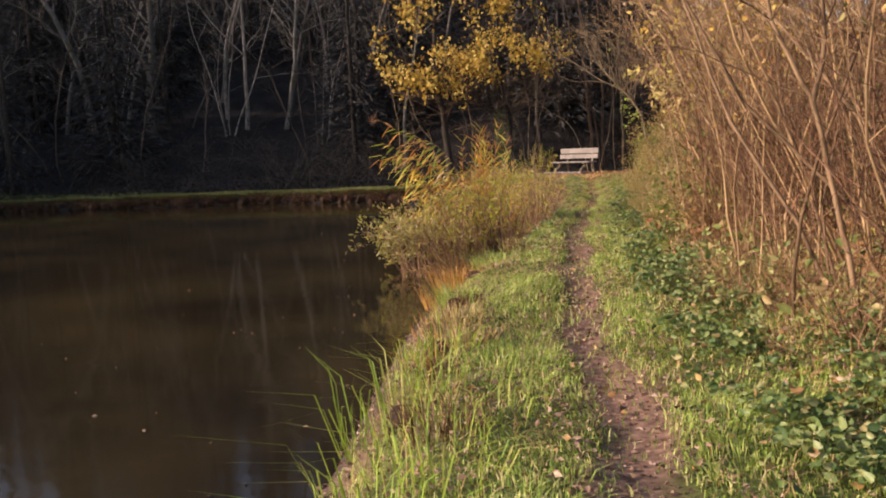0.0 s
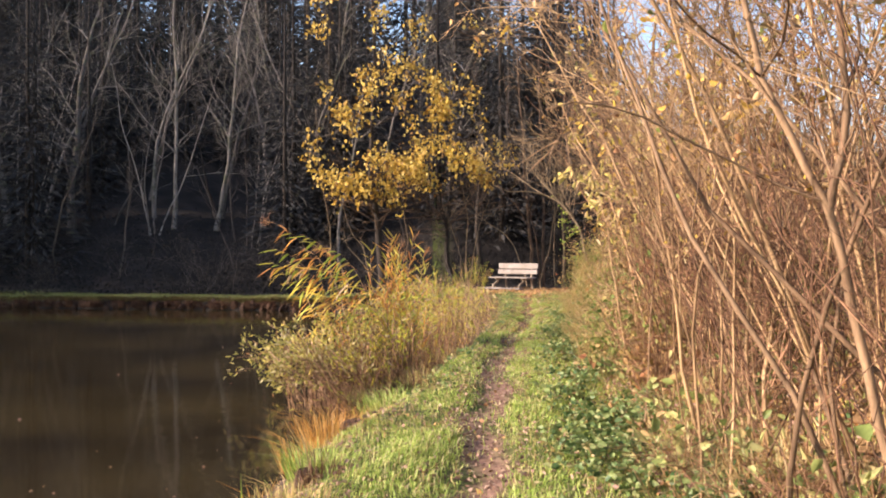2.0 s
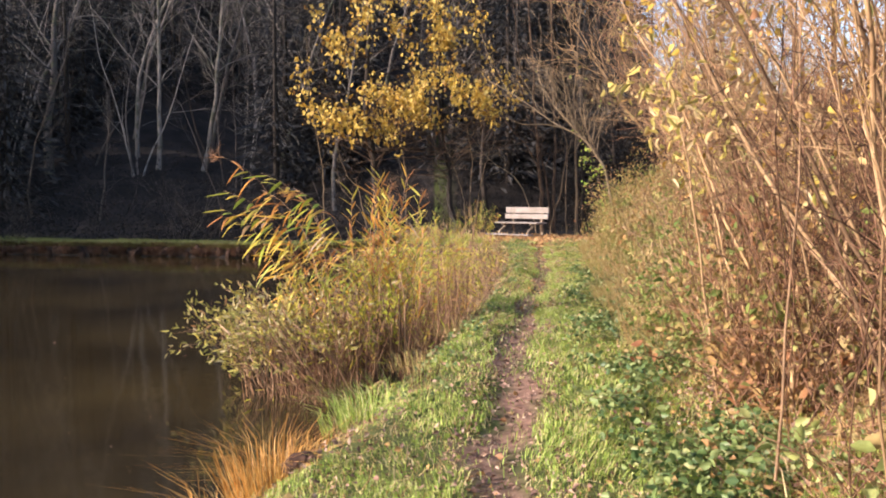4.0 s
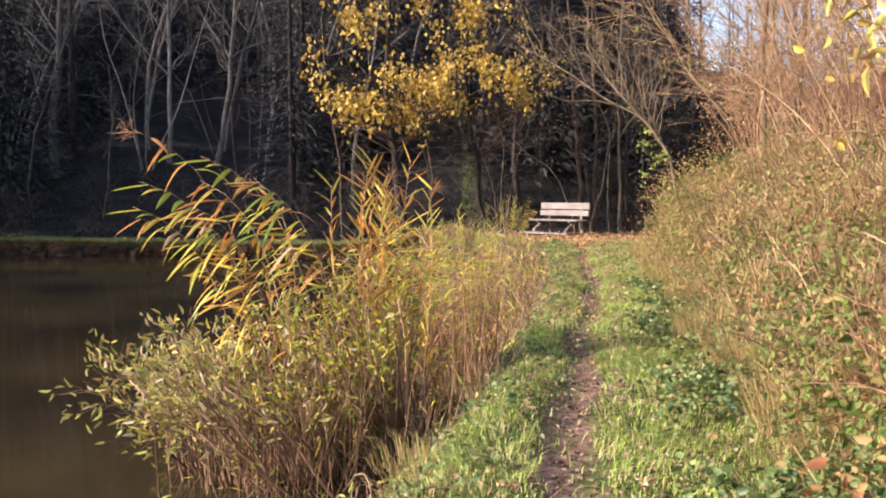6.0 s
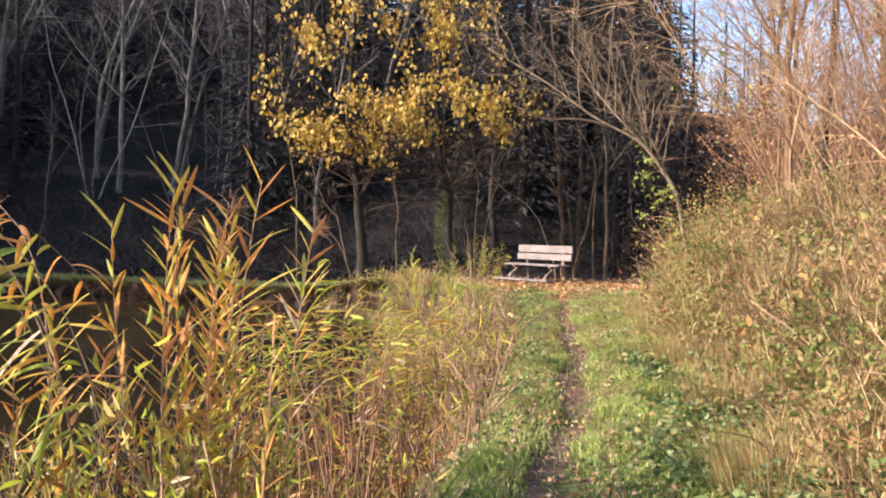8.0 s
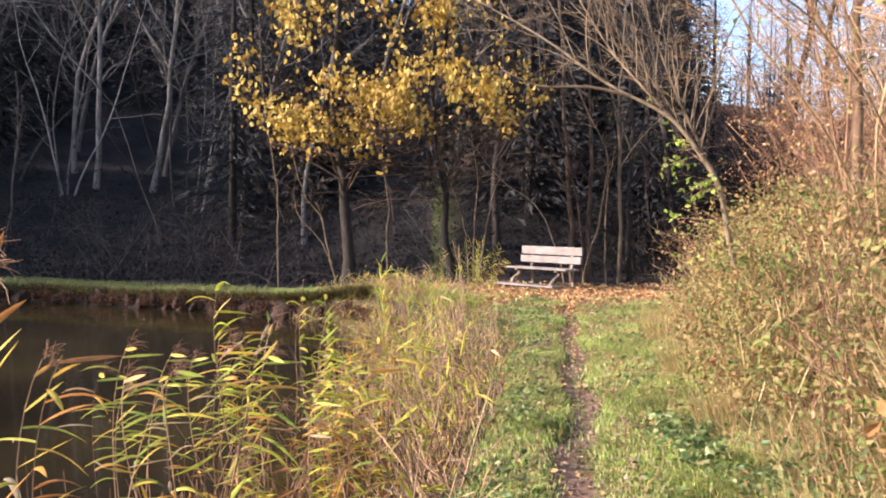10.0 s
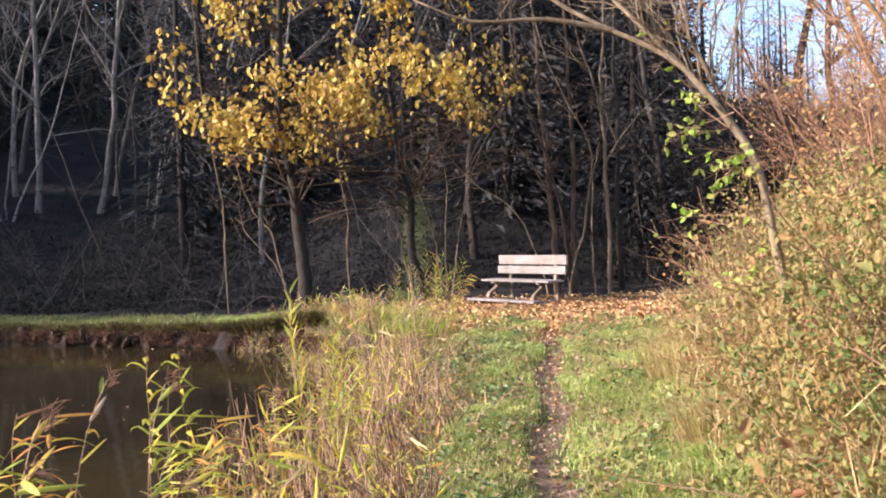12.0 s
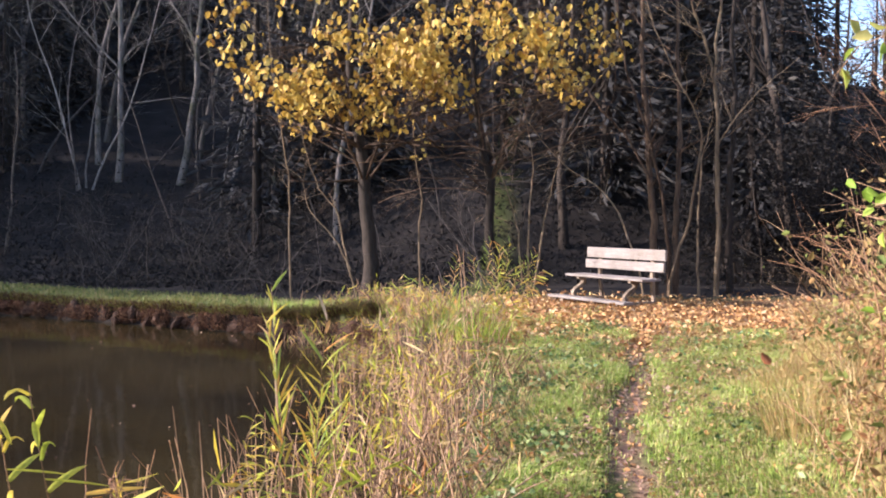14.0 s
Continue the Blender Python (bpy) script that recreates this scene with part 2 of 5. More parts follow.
def bark_mat(name, dark, light, scale=14.0, stretch=(1, 1, 0.25), rough=0.85, moss=None, low=0.5):
    m, nt, bsdf = fresh(name)
    fac = noise_tex(nt, scale, 6.0, stretch, 0.65)
    col = ramp(nt, [(0.32, dark), (0.68, light)], fac)
    tone = ramp(nt, [(0.0, (low, 0.92 * low, 0.86 * low)), (0.5, (0.5 + 0.8 * low, 0.48 + 0.8 * low, 0.46 + 0.8 * low)), (1.0, (1.3, 1.26, 1.2))], own_tone(nt))
    col = mixed(nt, 1.0, col, tone, 'MULTIPLY')
    if moss:
        col = mixed(nt, ramp(nt, [(0.5, (0, 0, 0)), (0.62, (0.8, 0.8, 0.8))], noise_tex(nt, 2.2, 4.0)), col, moss)
    nt.links.new(col, bsdf.inputs["Base Color"])
    bsdf.inputs["Roughness"].default_value = rough
    bsdf.inputs["Specular IOR Level"].default_value = 0.25
    bump(nt, bsdf, fac, 0.5, 0.02)
    return m


def ground_mat():
    """Soil, moss and turf; the worn path and the leaf litter are laid by attributes of the mesh."""
    m, nt, bsdf = fresh("turf_and_soil")
    big, small = noise_tex(nt, 0.9, 5.0), noise_tex(nt, 17.0, 6.0)
    turf = ramp(nt, [(0.3, (0.05, 0.065, 0.018)), (0.5, (0.085, 0.10, 0.03)), (0.7, (0.13, 0.12, 0.045))], big)
    turf = mixed(nt, 1.0, turf, ramp(nt, [(0.3, (0.6, 0.6, 0.6)), (0.7, (1.3, 1.3, 1.3))], small), 'MULTIPLY')
    soil = ramp(nt, [(0.3, (0.10, 0.058, 0.043)), (0.55, (0.235, 0.138, 0.098)), (0.75, (0.37, 0.24, 0.17))], small)
    litter = ramp(nt, [(0.3, (0.08, 0.045, 0.025)), (0.5, (0.21, 0.115, 0.055)), (0.7, (0.36, 0.22, 0.11))], noise_tex(nt, 11.0, 8.0))
    # near-black floor: the trees' shade put into the colour; doubles as shore mud
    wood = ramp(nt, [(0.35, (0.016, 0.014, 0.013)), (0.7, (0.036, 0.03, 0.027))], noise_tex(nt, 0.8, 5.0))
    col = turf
    for name, over in (("worn", soil), ("litter", litter), ("shade_and_mud", wood)):
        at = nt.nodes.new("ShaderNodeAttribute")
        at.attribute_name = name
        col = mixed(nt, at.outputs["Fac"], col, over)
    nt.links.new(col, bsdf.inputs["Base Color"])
    bsdf.inputs["Roughness"].default_value = 0.95
    bsdf.inputs["Specular IOR Level"].default_value = 0.15
    bump(nt, bsdf, small, 0.5, 0.01)
    return m


def water_mat():
    m, nt, bsdf = fresh("pond_water")
    bsdf.inputs["Base Color"].default_value = (0.030, 0.022, 0.010, 1)
    silt = ramp(nt, [(0.35, (0.016, 0.012, 0.007)), (0.7, (0.045, 0.033, 0.014))], noise_tex(nt, 0.35, 5.0))
    nt.links.new(silt, bsdf.inputs["Base Color"])
    bsdf.inputs["Roughness"].default_value = 0.06
    bsdf.inputs["IOR"].default_value = 1.33
    bump(nt, bsdf, noise_tex(nt, 1.6, 3.0, (1, 1.8, 1)), 0.06, 0.05)
    return m


def plank_mat():
    m, nt, bsdf = fresh("weathered_plank")
    grain = noise_tex(nt, 7.0, 8.0, (0.6, 12, 12), 0.7)
    col = ramp(nt, [(0.25, (0.13, 0.108, 0.096)), (0.5, (0.27, 0.235, 0.215)), (0.75, (0.37, 0.33, 0.31))], grain)
    stain = ramp(nt, [(0.4, (1, 1, 1)), (0.75, (0.62, 0.6, 0.52))], noise_tex(nt, 3.0, 4.0))
    col = mixed(nt, 1.0, col, stain, 'MULTIPLY')
    nt.links.new(col, bsdf.inputs["Base Color"])
    bsdf.inputs["Roughness"].default_value = 0.8
    bump(nt, bsdf, grain, 0.35, 0.01)
    return m


GROUND, POND, PLANK = ground_mat(), water_mat(), plank_mat()
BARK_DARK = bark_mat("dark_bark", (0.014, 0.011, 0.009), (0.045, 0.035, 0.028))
BARK_GREY = bark_mat("grey_bark", (0.08, 0.07, 0.066), (0.24, 0.215, 0.2), moss=(0.08, 0.085, 0.05))
BARK_PALE = bark_mat("pale_bark", (0.12, 0.11, 0.1), (0.34, 0.31, 0.29))
BARK_TAN = bark_mat("tan_bark", (0.20, 0.12, 0.06), (0.52, 0.36, 0.20), 9.0)
BARK_WILLOW = bark_mat("willow_bark", (0.11, 0.08, 0.05), (0.30, 0.23, 0.15), 12.0)
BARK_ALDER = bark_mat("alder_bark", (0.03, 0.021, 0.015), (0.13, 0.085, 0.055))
BARK_OLD = bark_mat("old_brown_bark", (0.11, 0.068, 0.04), (0.34, 0.225, 0.135), 11.0)
BARK_RUST = bark_mat("rusty_litter", (0.05, 0.026, 0.016), (0.24, 0.13, 0.08), 11.0)
BARK_RED = bark_mat("red_brown_twigs", (0.15, 0.075, 0.045), (0.38, 0.23, 0.135), 9.0)
SHOOTS = bark_mat("tan_and_red_shoots", (0.08, 0.04, 0.026), (0.36, 0.20, 0.12), 3.0, low=0.25)
BARK_POST = bark_mat("wet_sod", (0.016, 0.009, 0.006), (0.075, 0.038, 0.022), 18.0)
BARK_DIM = bark_mat("dim_grey_bark", (0.035, 0.03, 0.027), (0.11, 0.095, 0.085))
STRAW = bark_mat("dry_straw", (0.17, 0.098, 0.06), (0.60, 0.405, 0.255), 5.0, (1, 1, 0.3), 0.7, None, 0.22)
LEG_WOOD = bark_mat("leg_wood", (0.10, 0.08, 0.06), (0.32, 0.26, 0.2), 12.0)
GRASS = leaf_mat("green_grass", [(0.0, (0.12, 0.18, 0.034)), (0.35, (0.31, 0.44, 0.075)), (0.7, (0.50, 0.61, 0.14)), (0.88, (0.64, 0.60, 0.24)), (1.0, (0.68, 0.56, 0.34))], 0.35, 0.55)
HERB = leaf_mat("low_herb_leaves", [(0.0, (0.06, 0.115, 0.04)), (0.45, (0.15, 0.215, 0.065)), (0.78, (0.26, 0.32, 0.115)), (0.92, (0.36, 0.36, 0.15)), (1.0, (0.36, 0.19, 0.08))], 0.3, 0.45)
DEAD = leaf_mat("fallen_leaves", [(0.0, (0.16, 0.075, 0.035)), (0.3, (0.38, 0.19, 0.075)), (0.6, (0.54, 0.30, 0.11)), (0.85, (0.60, 0.40, 0.16)), (1.0, (0.56, 0.42, 0.26))], 0.15, 0.6)
YELLOW = leaf_mat("yellow_leaves", [(0.0, (0.22, 0.11, 0.03)), (0.25, (0.42, 0.26, 0.05)), (0.65, (0.66, 0.445, 0.075)), (1.0, (0.72, 0.56, 0.17))], 0.35, 0.5, 0.25)
BRAMBLE = leaf_mat("bramble_leaves", [(0.0, (0.09, 0.15, 0.035)), (0.35, (0.17, 0.205, 0.058)), (0.55, (0.33, 0.25, 0.085)), (0.8, (0.42, 0.25, 0.10)), (1.0, (0.32, 0.13, 0.055))], 0.3, 0.6, 0.15, 0.78)
BRAMBLE2 = leaf_mat("rusty_bramble_leaves", [(0.0, (0.10, 0.16, 0.04)), (0.3, (0.24, 0.26, 0.07)), (0.55, (0.37, 0.27, 0.11)), (0.8, (0.32, 0.15, 0.07)), (1.0, (0.24, 0.09, 0.045))], 0.3, 0.6, 0.15, 0.78)
PALE = leaf_mat("pale_bramble_leaves", [(0.0, (0.40, 0.36, 0.08)), (0.4, (0.58, 0.46, 0.14)), (0.8, (0.64, 0.50, 0.28)), (1.0, (0.56, 0.34, 0.12))], 0.35, 0.45)
PALE_GREEN = leaf_mat("pale_green_leaves", [(0.0, (0.16, 0.22, 0.06)), (0.5, (0.34, 0.38, 0.12)), (0.85, (0.46, 0.44, 0.18)), (1.0, (0.44, 0.26, 0.12))], 0.35, 0.5)
FRESH = leaf_mat("fresh_bramble_leaves", [(0.0, (0.08, 0.14, 0.032)), (0.4, (0.17, 0.25, 0.055)), (0.75, (0.28, 0.31, 0.085)), (1.0, (0.38, 0.34, 0.12))], 0.35, 0.6, 0.15)
SHRUB = leaf_mat("shrub_leaves", [(0.0, (0.09, 0.15, 0.035)), (0.4, (0.20, 0.24, 0.06)), (0.7, (0.39, 0.30, 0.13)), (1.0, (0.38, 0.25, 0.13))], 0.35, 0.6, 0.15, 0.78)
REED_LEAF = leaf_mat("reed_blades", [(0.0, (0.22, 0.32, 0.05)), (0.4, (0.46, 0.50, 0.07)), (0.7, (0.66, 0.52, 0.08)), (0.88, (0.64, 0.32, 0.06)), (1.0, (0.60, 0.46, 0.30))], 0.4, 0.5)
REED_RED = leaf_mat("rusty_reed_blades", [(0.0, (0.46, 0.46, 0.07)), (0.3, (0.70, 0.50, 0.09)), (0.65, (0.68, 0.32, 0.06)), (1.0, (0.45, 0.2, 0.08))], 0.4, 0.5)
REED_LIME = leaf_mat("lime_reed_blades", [(0.0, (0.34, 0.42, 0.05)), (0.5, (0.58, 0.58, 0.07)), (0.85, (0.70, 0.52, 0.07)), (1.0, (0.64, 0.50, 0.30))], 0.45, 0.4)
WILLOW = leaf_mat("willow_leaves", [(0.0, (0.22, 0.22, 0.06)), (0.35, (0.44, 0.42, 0.12)), (0.7, (0.62, 0.50, 0.12)), (0.88, (0.68, 0.60, 0.36)), (1.0, (0.42, 0.22, 0.10))], 0.3, 0.5, 0.2)
SEDGE = leaf_mat("orange_sedge", [(0.0, (0.45, 0.22, 0.05)), (0.5, (0.66, 0.34, 0.08)), (1.0, (0.70, 0.48, 0.18))], 0.35, 0.5)
LIME = leaf_mat("lime_grass", [(0.0, (0.22, 0.36, 0.04)), (0.6, (0.38, 0.48, 0.07)), (1.0, (0.55, 0.50, 0.16))], 0.4, 0.5)
LITTER = leaf_mat("brown_leaf_bits", [(0.0, (0.10, 0.06, 0.045)), (0.4, (0.26, 0.15, 0.11)), (0.75, (0.36, 0.23, 0.16)), (1.0, (0.46, 0.34, 0.25))], 0.1, 0.7)
WISPS = leaf_mat("dry_grass_wisps", [(0.0, (0.18, 0.09, 0.05)), (0.35, (0.44, 0.28, 0.12)), (0.65, (0.62, 0.46, 0.21)), (0.85, (0.70, 0.56, 0.31)), (1.0, (0.44, 0.46, 0.12))], 0.3, 0.7, 0.2, 0.25)
ROOTS = leaf_mat("rusty_roots", [(0.0, (0.05, 0.026, 0.017)), (0.6, (0.14, 0.07, 0.042)), (1.0, (0.24, 0.14, 0.08))], 0.1, 0.8, 0.1)
FRINGE = leaf_mat("bank_fringe", [(0.0, (0.06, 0.035, 0.02)), (0.5, (0.14, 0.08, 0.04)), (0.8, (0.22, 0.20, 0.05)), (1.0, (0.24, 0.28, 0.06))], 0.25, 0.6)
# turf green again, with the far bank's shade mixed into the colour
DIM_GRASS = leaf_mat("shade_dimmed_grass", [(0.0, (0.10, 0.13, 0.035)), (0.5, (0.20, 0.24, 0.06)), (0.85, (0.32, 0.30, 0.11)), (1.0, (0.36, 0.26, 0.13))], 0.3, 0.6)
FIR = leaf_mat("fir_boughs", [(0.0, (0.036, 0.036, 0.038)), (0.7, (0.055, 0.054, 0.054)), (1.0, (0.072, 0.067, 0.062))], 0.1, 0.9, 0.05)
# leaves near black: the shade of wood and hollow is in their colour
FERN = leaf_mat("shade_dark_plants", [(0.0, (0.017, 0.017, 0.018)), (0.7, (0.024, 0.023, 0.023)), (1.0, (0.036, 0.031, 0.026))], 0.1, 0.9, 0.05)

# ---------------------------------------------------------------- ground and water
def axis(parts):
    """Grid lines: (from, to, step) pieces joined."""
    out = []
    for a, b, s in parts:
        out += list(np.arange(a, b - 1e-6, s))
    return np.array(out + [parts[-1][1]])


gx = axis([(-400, -60, 40), (-60, -20, 4), (-20, -4, 0.8), (-4, -1.2, 0.2), (-1.2, 7, 0.1), (7, 14, 0.4), (14, 40, 2), (40, 400, 40)])
gy = axis([(-300, -40, 40), (-40, -6, 2), (-6, 0, 0.4), (0, 28, 0.13), (28, 34, 0.25), (34, 50, 0.8), (50, 100, 4), (100, 500, 40)])
X, Y = np.meshgrid(gx, gy)
Z = ground_z(X, Y)
b = Buf()
idx = np.arange(X.size).reshape(X.shape)
b.add(np.stack((X, Y, Z), -1).reshape(-1, 3), np.stack((idx[:-1, :-1], idx[:-1, 1:], idx[1:, 1:], idx[1:, :-1]), -1).reshape(-1, 4))
ground = part("ground", b, GROUND, None, "grassy pond bank with a worn footpath and fallen leaves", "structure")
tagged(ground, category="ground")


def attribute(ob, name, values):
    a = ob.data.attributes.new(name, 'FLOAT', 'POINT')
    a.data.foreach_set("value", np.asarray(values, np.float32).ravel())


wobble = 0.06 * np.sin(Y * 2.1) + 0.05 * np.sin(Y * 5.3 + X * 2) + 0.06 * bumps(X * 2, Y * 2)
attribute(ground, "worn", np.maximum((1 - smooth(0.05, 0.22, np.abs(X - path_x(Y) + 1.5 * wobble) - 0.08 * (1 - smooth(3, 6, Y)) + 0.05 * smooth(10, 13, Y))) * (1 - smooth(23, 25.5, Y)),
                                     np.maximum(smooth(0.40, 0.5, -Z) * (Y < 36), (1 - smooth(-0.45, -0.1, X - shore_x(Y) - 0.25 + 2 * wobble)) * (Y < 26))))
attribute(ground, "litter", np.maximum(smooth(24.0, 26.5, Y + 2 * wobble) * (1 - smooth(31, 32, Y)) * smooth(0.2, 2.2, X),
                                       0.85 * smooth(1.0 + 0.7 * smooth(8, 10, Y), 1.5 + 1.2 * smooth(8, 10, Y), X - path_x(Y) + wobble) * (1 - smooth(5.0, 8.0, X - path_x(Y) + 4 * wobble)) * (Y < 27)))
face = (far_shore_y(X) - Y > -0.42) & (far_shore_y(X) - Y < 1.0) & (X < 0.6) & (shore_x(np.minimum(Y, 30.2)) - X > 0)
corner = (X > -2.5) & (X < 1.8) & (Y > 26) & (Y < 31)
# stands for shade under trees and behind the bench, for mud along shores
attribute(ground, "shade_and_mud", np.maximum(np.maximum(np.maximum(face * 1.0, 0.8 * smooth(-0.28 - 0.75 * smooth(10, 12, Y), -0.08 - 0.3 * smooth(10, 12, Y), shore_x(Y) - X + wobble) * (Y < 28)), corner * smooth(-0.2, -0.08, np.minimum(shore_x(np.minimum(Y, 30.2)) - X, far_shore_y(X) - Y))), np.maximum(smooth(1.2, 2.6, Y - far_shore_y(X)) * (X < 1.0) * smooth(30.5, 31.5, Y), np.maximum(smooth(30, 33, Y) * smooth(5.5, 7, X), smooth(31.2, 32.2, Y) * smooth(1.0, 2.0, X)))))

b = Buf()
b.add([(-58, -60, WATER), (3.4, -60, WATER), (3.4, 42, WATER), (-58, 42, WATER)], [(0, 1, 2, 3)])
tagged(part("water", b, POND, None, "still dark brown pond water", "structure"), category="water")

# ---------------------------------------------------------------- bench
def box(b, x0, x1, y0, y1, z0, z1, edge=0.008):
    """A plank with chamfered long edges (long side along x)."""
    e = edge
    prof = [(y0 + e, z0), (y1 - e, z0), (y1, z0 + e), (y1, z1 - e), (y1 - e, z1), (y0 + e, z1), (y0, z1 - e), (y0, z0 + e)]
    v = [(x0, y, z) for y, z in prof] + [(x1, y, z) for y, z in prof]
    q = [(i, (i + 1) % 8, 8 + (i + 1) % 8, 8 + i) for i in range(8)]
    caps = []
    for o, flip in ((0, True), (8, False)):
        for i in range(1, 7):
            caps.append((o, o + i + 1, o + i) if flip else (o, o + i, o + i + 1))
    b.add(v, q, caps)


def strip(b, line, x0, x1, thick):
    """A bent board in the y-z plane, from x0 to x1 wide."""
    line = np.asarray(line, float)
    tang = np.gradient(line, axis=0)
    tang /= np.linalg.norm(tang, axis=1, keepdims=True)
    nor = np.stack((-tang[:, 1], tang[:, 0]), 1) * thick / 2
    a, c = line + nor, line - nor
    n = len(line)
    v = [(x0, *p) for p in a] + [(x1, *p) for p in a] + [(x1, *p) for p in c] + [(x0, *p) for p in c]
    q = []
    for i in range(n - 1):
        for k in range(4):
            q.append((k * n + i, k * n + i + 1, ((k + 1) % 4) * n + i + 1, ((k + 1) % 4) * n + i))
    q += [(0, n, 2 * n, 3 * n), (n - 1, 4 * n - 1, 3 * n - 1, 2 * n - 1)]
    b.add(v, q)


def build_bench(x, y, z, turn):
    bench = thing("garden_bench", x, y, z, "weathered pale wooden bench with a foot board, on fallen leaves", "bench", turn=turn)
    L = 0.96
    for z0, z1, yy in ((0.765, 0.955, 0.035), (0.575, 0.735, 0.0)):
        b = Buf()
        box(b, -L, L, yy - 0.045, yy, z0, z1)
        part("back_plank", b, PLANK, bench, flat=True)
    for y0, y1 in ((-0.54, -0.40), (-0.385, -0.245), (-0.23, -0.09)):
        b = Buf()
        box(b, -L, L, y0, y1, 0.435, 0.475)
        part("seat_plank", b, PLANK, bench, flat=True)
    b = Buf()
    box(b, -L, L, -0.95, -0.73, 0.065, 0.11)
    part("foot_plank", b, PLANK, bench, flat=True)
    for sx in (-0.64, 0.64):
        b = Buf()
        s = np.linspace(0, 1, 14)
        line = np.stack((-0.46 + 0.10 * np.sin(s * math.pi * 2.0) - 0.08 * s, 0.435 - 0.375 * s), 1)
        strip(b, line, sx - 0.035, sx + 0.035, 0.06)
        part("front_leg", b, LEG_WOOD, bench, flat=True)
        b = Buf()
        strip(b, [(0.06, 0.93), (0.035, 0.7), (0.02, 0.45), (0.05, 0.2), (0.09, -0.05)], sx - 0.03, sx + 0.03, 0.05)
        part("back_post", b, LEG_WOOD, bench, flat=True)
        b = Buf()
        strip(b, [(-0.52, 0.415), (0.06, 0.415)], sx - 0.03, sx + 0.03, 0.04)
        part("seat_bearer", b, LEG_WOOD, bench, flat=True)
        b = Buf()
        strip(b, [(-0.9, 0.038), (0.08, 0.04)], sx - 0.04, sx + 0.04, 0.05)
        part("foot_bearer", b, LEG_WOOD, bench, flat=True)
    for sx in (-0.86, 0.68):
        b = Buf()
        strip(b, [(-0.84, 0.064), (-0.84, -0.08)], sx - 0.03, sx + 0.03, 0.06)
        part("foot_post", b, LEG_WOOD, bench, flat=True)
    return bench


build_bench(3.97, 30.75, 0.0, -50)

# ---------------------------------------------------------------- trees
def far_tree(x, y, h, radius, r, material, label, lean=(0, 0), depth=3, kids=6, spread=0.7, first=0.3, stems=1):
    """A bare tree: trunk and a crown of fine limbs."""
    z = float(ground_z(x, y))
    tree = thing("bare_tree", x, y, z - 0.1, label, "tree")
    for _ in range(stems):
        trunk, crown = Buf(), Buf()
        a = r.uniform(0, 2 * np.pi)
        off = 0.22 * (stems > 1) * np.array((np.cos(a), np.sin(a), 0))
        d = np.array((lean[0] + (stems > 1) * off[0] * 0.6, lean[1] + (stems > 1) * off[1] * 0.6, 1.0)) + np.append(r.normal(0, 0.03, 2), 0)
        pts = wander(r, off, d, h, 12, 0.085, 0.02)
        rad = np.linspace(radius, radius * 0.2, 12) * (1 + 0.25 * np.exp(-np.arange(12)))
        tube(trunk, pts, rad, 7)
        n = int(kids * (2.2 if stems == 1 else 1.2))
        for _ in range(n):
            f = r.uniform(first, 0.97)
            i = min(10, int(f * 11))
            t, p, c = frame_of(pts[i + 1] - pts[i])
            g = r.uniform(0, 2 * np.pi)
            dd = t * 0.8 + spread * (np.cos(g) * p + np.sin(g) * c)
            limbs(crown, r, pts[i], dd, h * 0.32 * r.uniform(0.6, 1.2) * (1.2 - 0.7 * f), rad[i] * 0.42, depth - 1, kids, spread, 0.14, 0.02, None, 0.45, 5, 0.2)
        part("trunk", trunk, material, tree)
        part("crown", crown, material, tree, kind="stuff")
    return tree


r = np.random.default_rng(21)
far_tree(-9.9, 43.3, 13.0, 0.12, r, BARK_GREY, "pale forked bare tree across the pond", lean=(0.05, 0), depth=3, kids=6)
far_tree(-11.8, 42.7, 14.0, 0.11, r, BARK_GREY, "pale bare birch across the pond", depth=3, kids=6)
far_tree(-5.8, 41.0, 10.0, 0.12, r, BARK_GREY, "slim bare tree across the pond", lean=(0.12, 0), depth=3, kids=5)
far_tree(-16.5, 42.0, 13.0, 0.2, r, BARK_GREY, "bare grey tree across the pond", depth=3, kids=6)
far_tree(-20.5, 44.0, 14.0, 0.2, r, BARK_GREY, "bare grey tree across the pond", lean=(-0.08, 0), depth=3, kids=6)
for x, y, h in ((-7.6, 41.2, 8.0), (-12.4, 41.6, 9.0), (-18.6, 42.0, 9.0)):
    far_tree(x, y, h, 0.036, r, BARK_PALE, "pale many-stemmed bare tree below the wood", depth=3, kids=6, stems=4, spread=0.9, first=0.2)
far_tree(-3.2, 38.5, 9.0, 0.09, r, BARK_GREY, "slim bare tree at the foot of the slope", depth=3, kids=5)
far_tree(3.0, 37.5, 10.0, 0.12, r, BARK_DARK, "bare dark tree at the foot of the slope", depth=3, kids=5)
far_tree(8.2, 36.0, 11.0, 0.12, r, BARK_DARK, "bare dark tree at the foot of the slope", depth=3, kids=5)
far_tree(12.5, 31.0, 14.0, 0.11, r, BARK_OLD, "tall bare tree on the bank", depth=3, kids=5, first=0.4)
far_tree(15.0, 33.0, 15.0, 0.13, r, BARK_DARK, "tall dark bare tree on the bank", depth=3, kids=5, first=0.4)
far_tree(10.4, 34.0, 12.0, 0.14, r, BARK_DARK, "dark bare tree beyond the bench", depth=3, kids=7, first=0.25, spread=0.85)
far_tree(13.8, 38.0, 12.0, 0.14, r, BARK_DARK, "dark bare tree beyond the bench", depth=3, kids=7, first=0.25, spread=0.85)
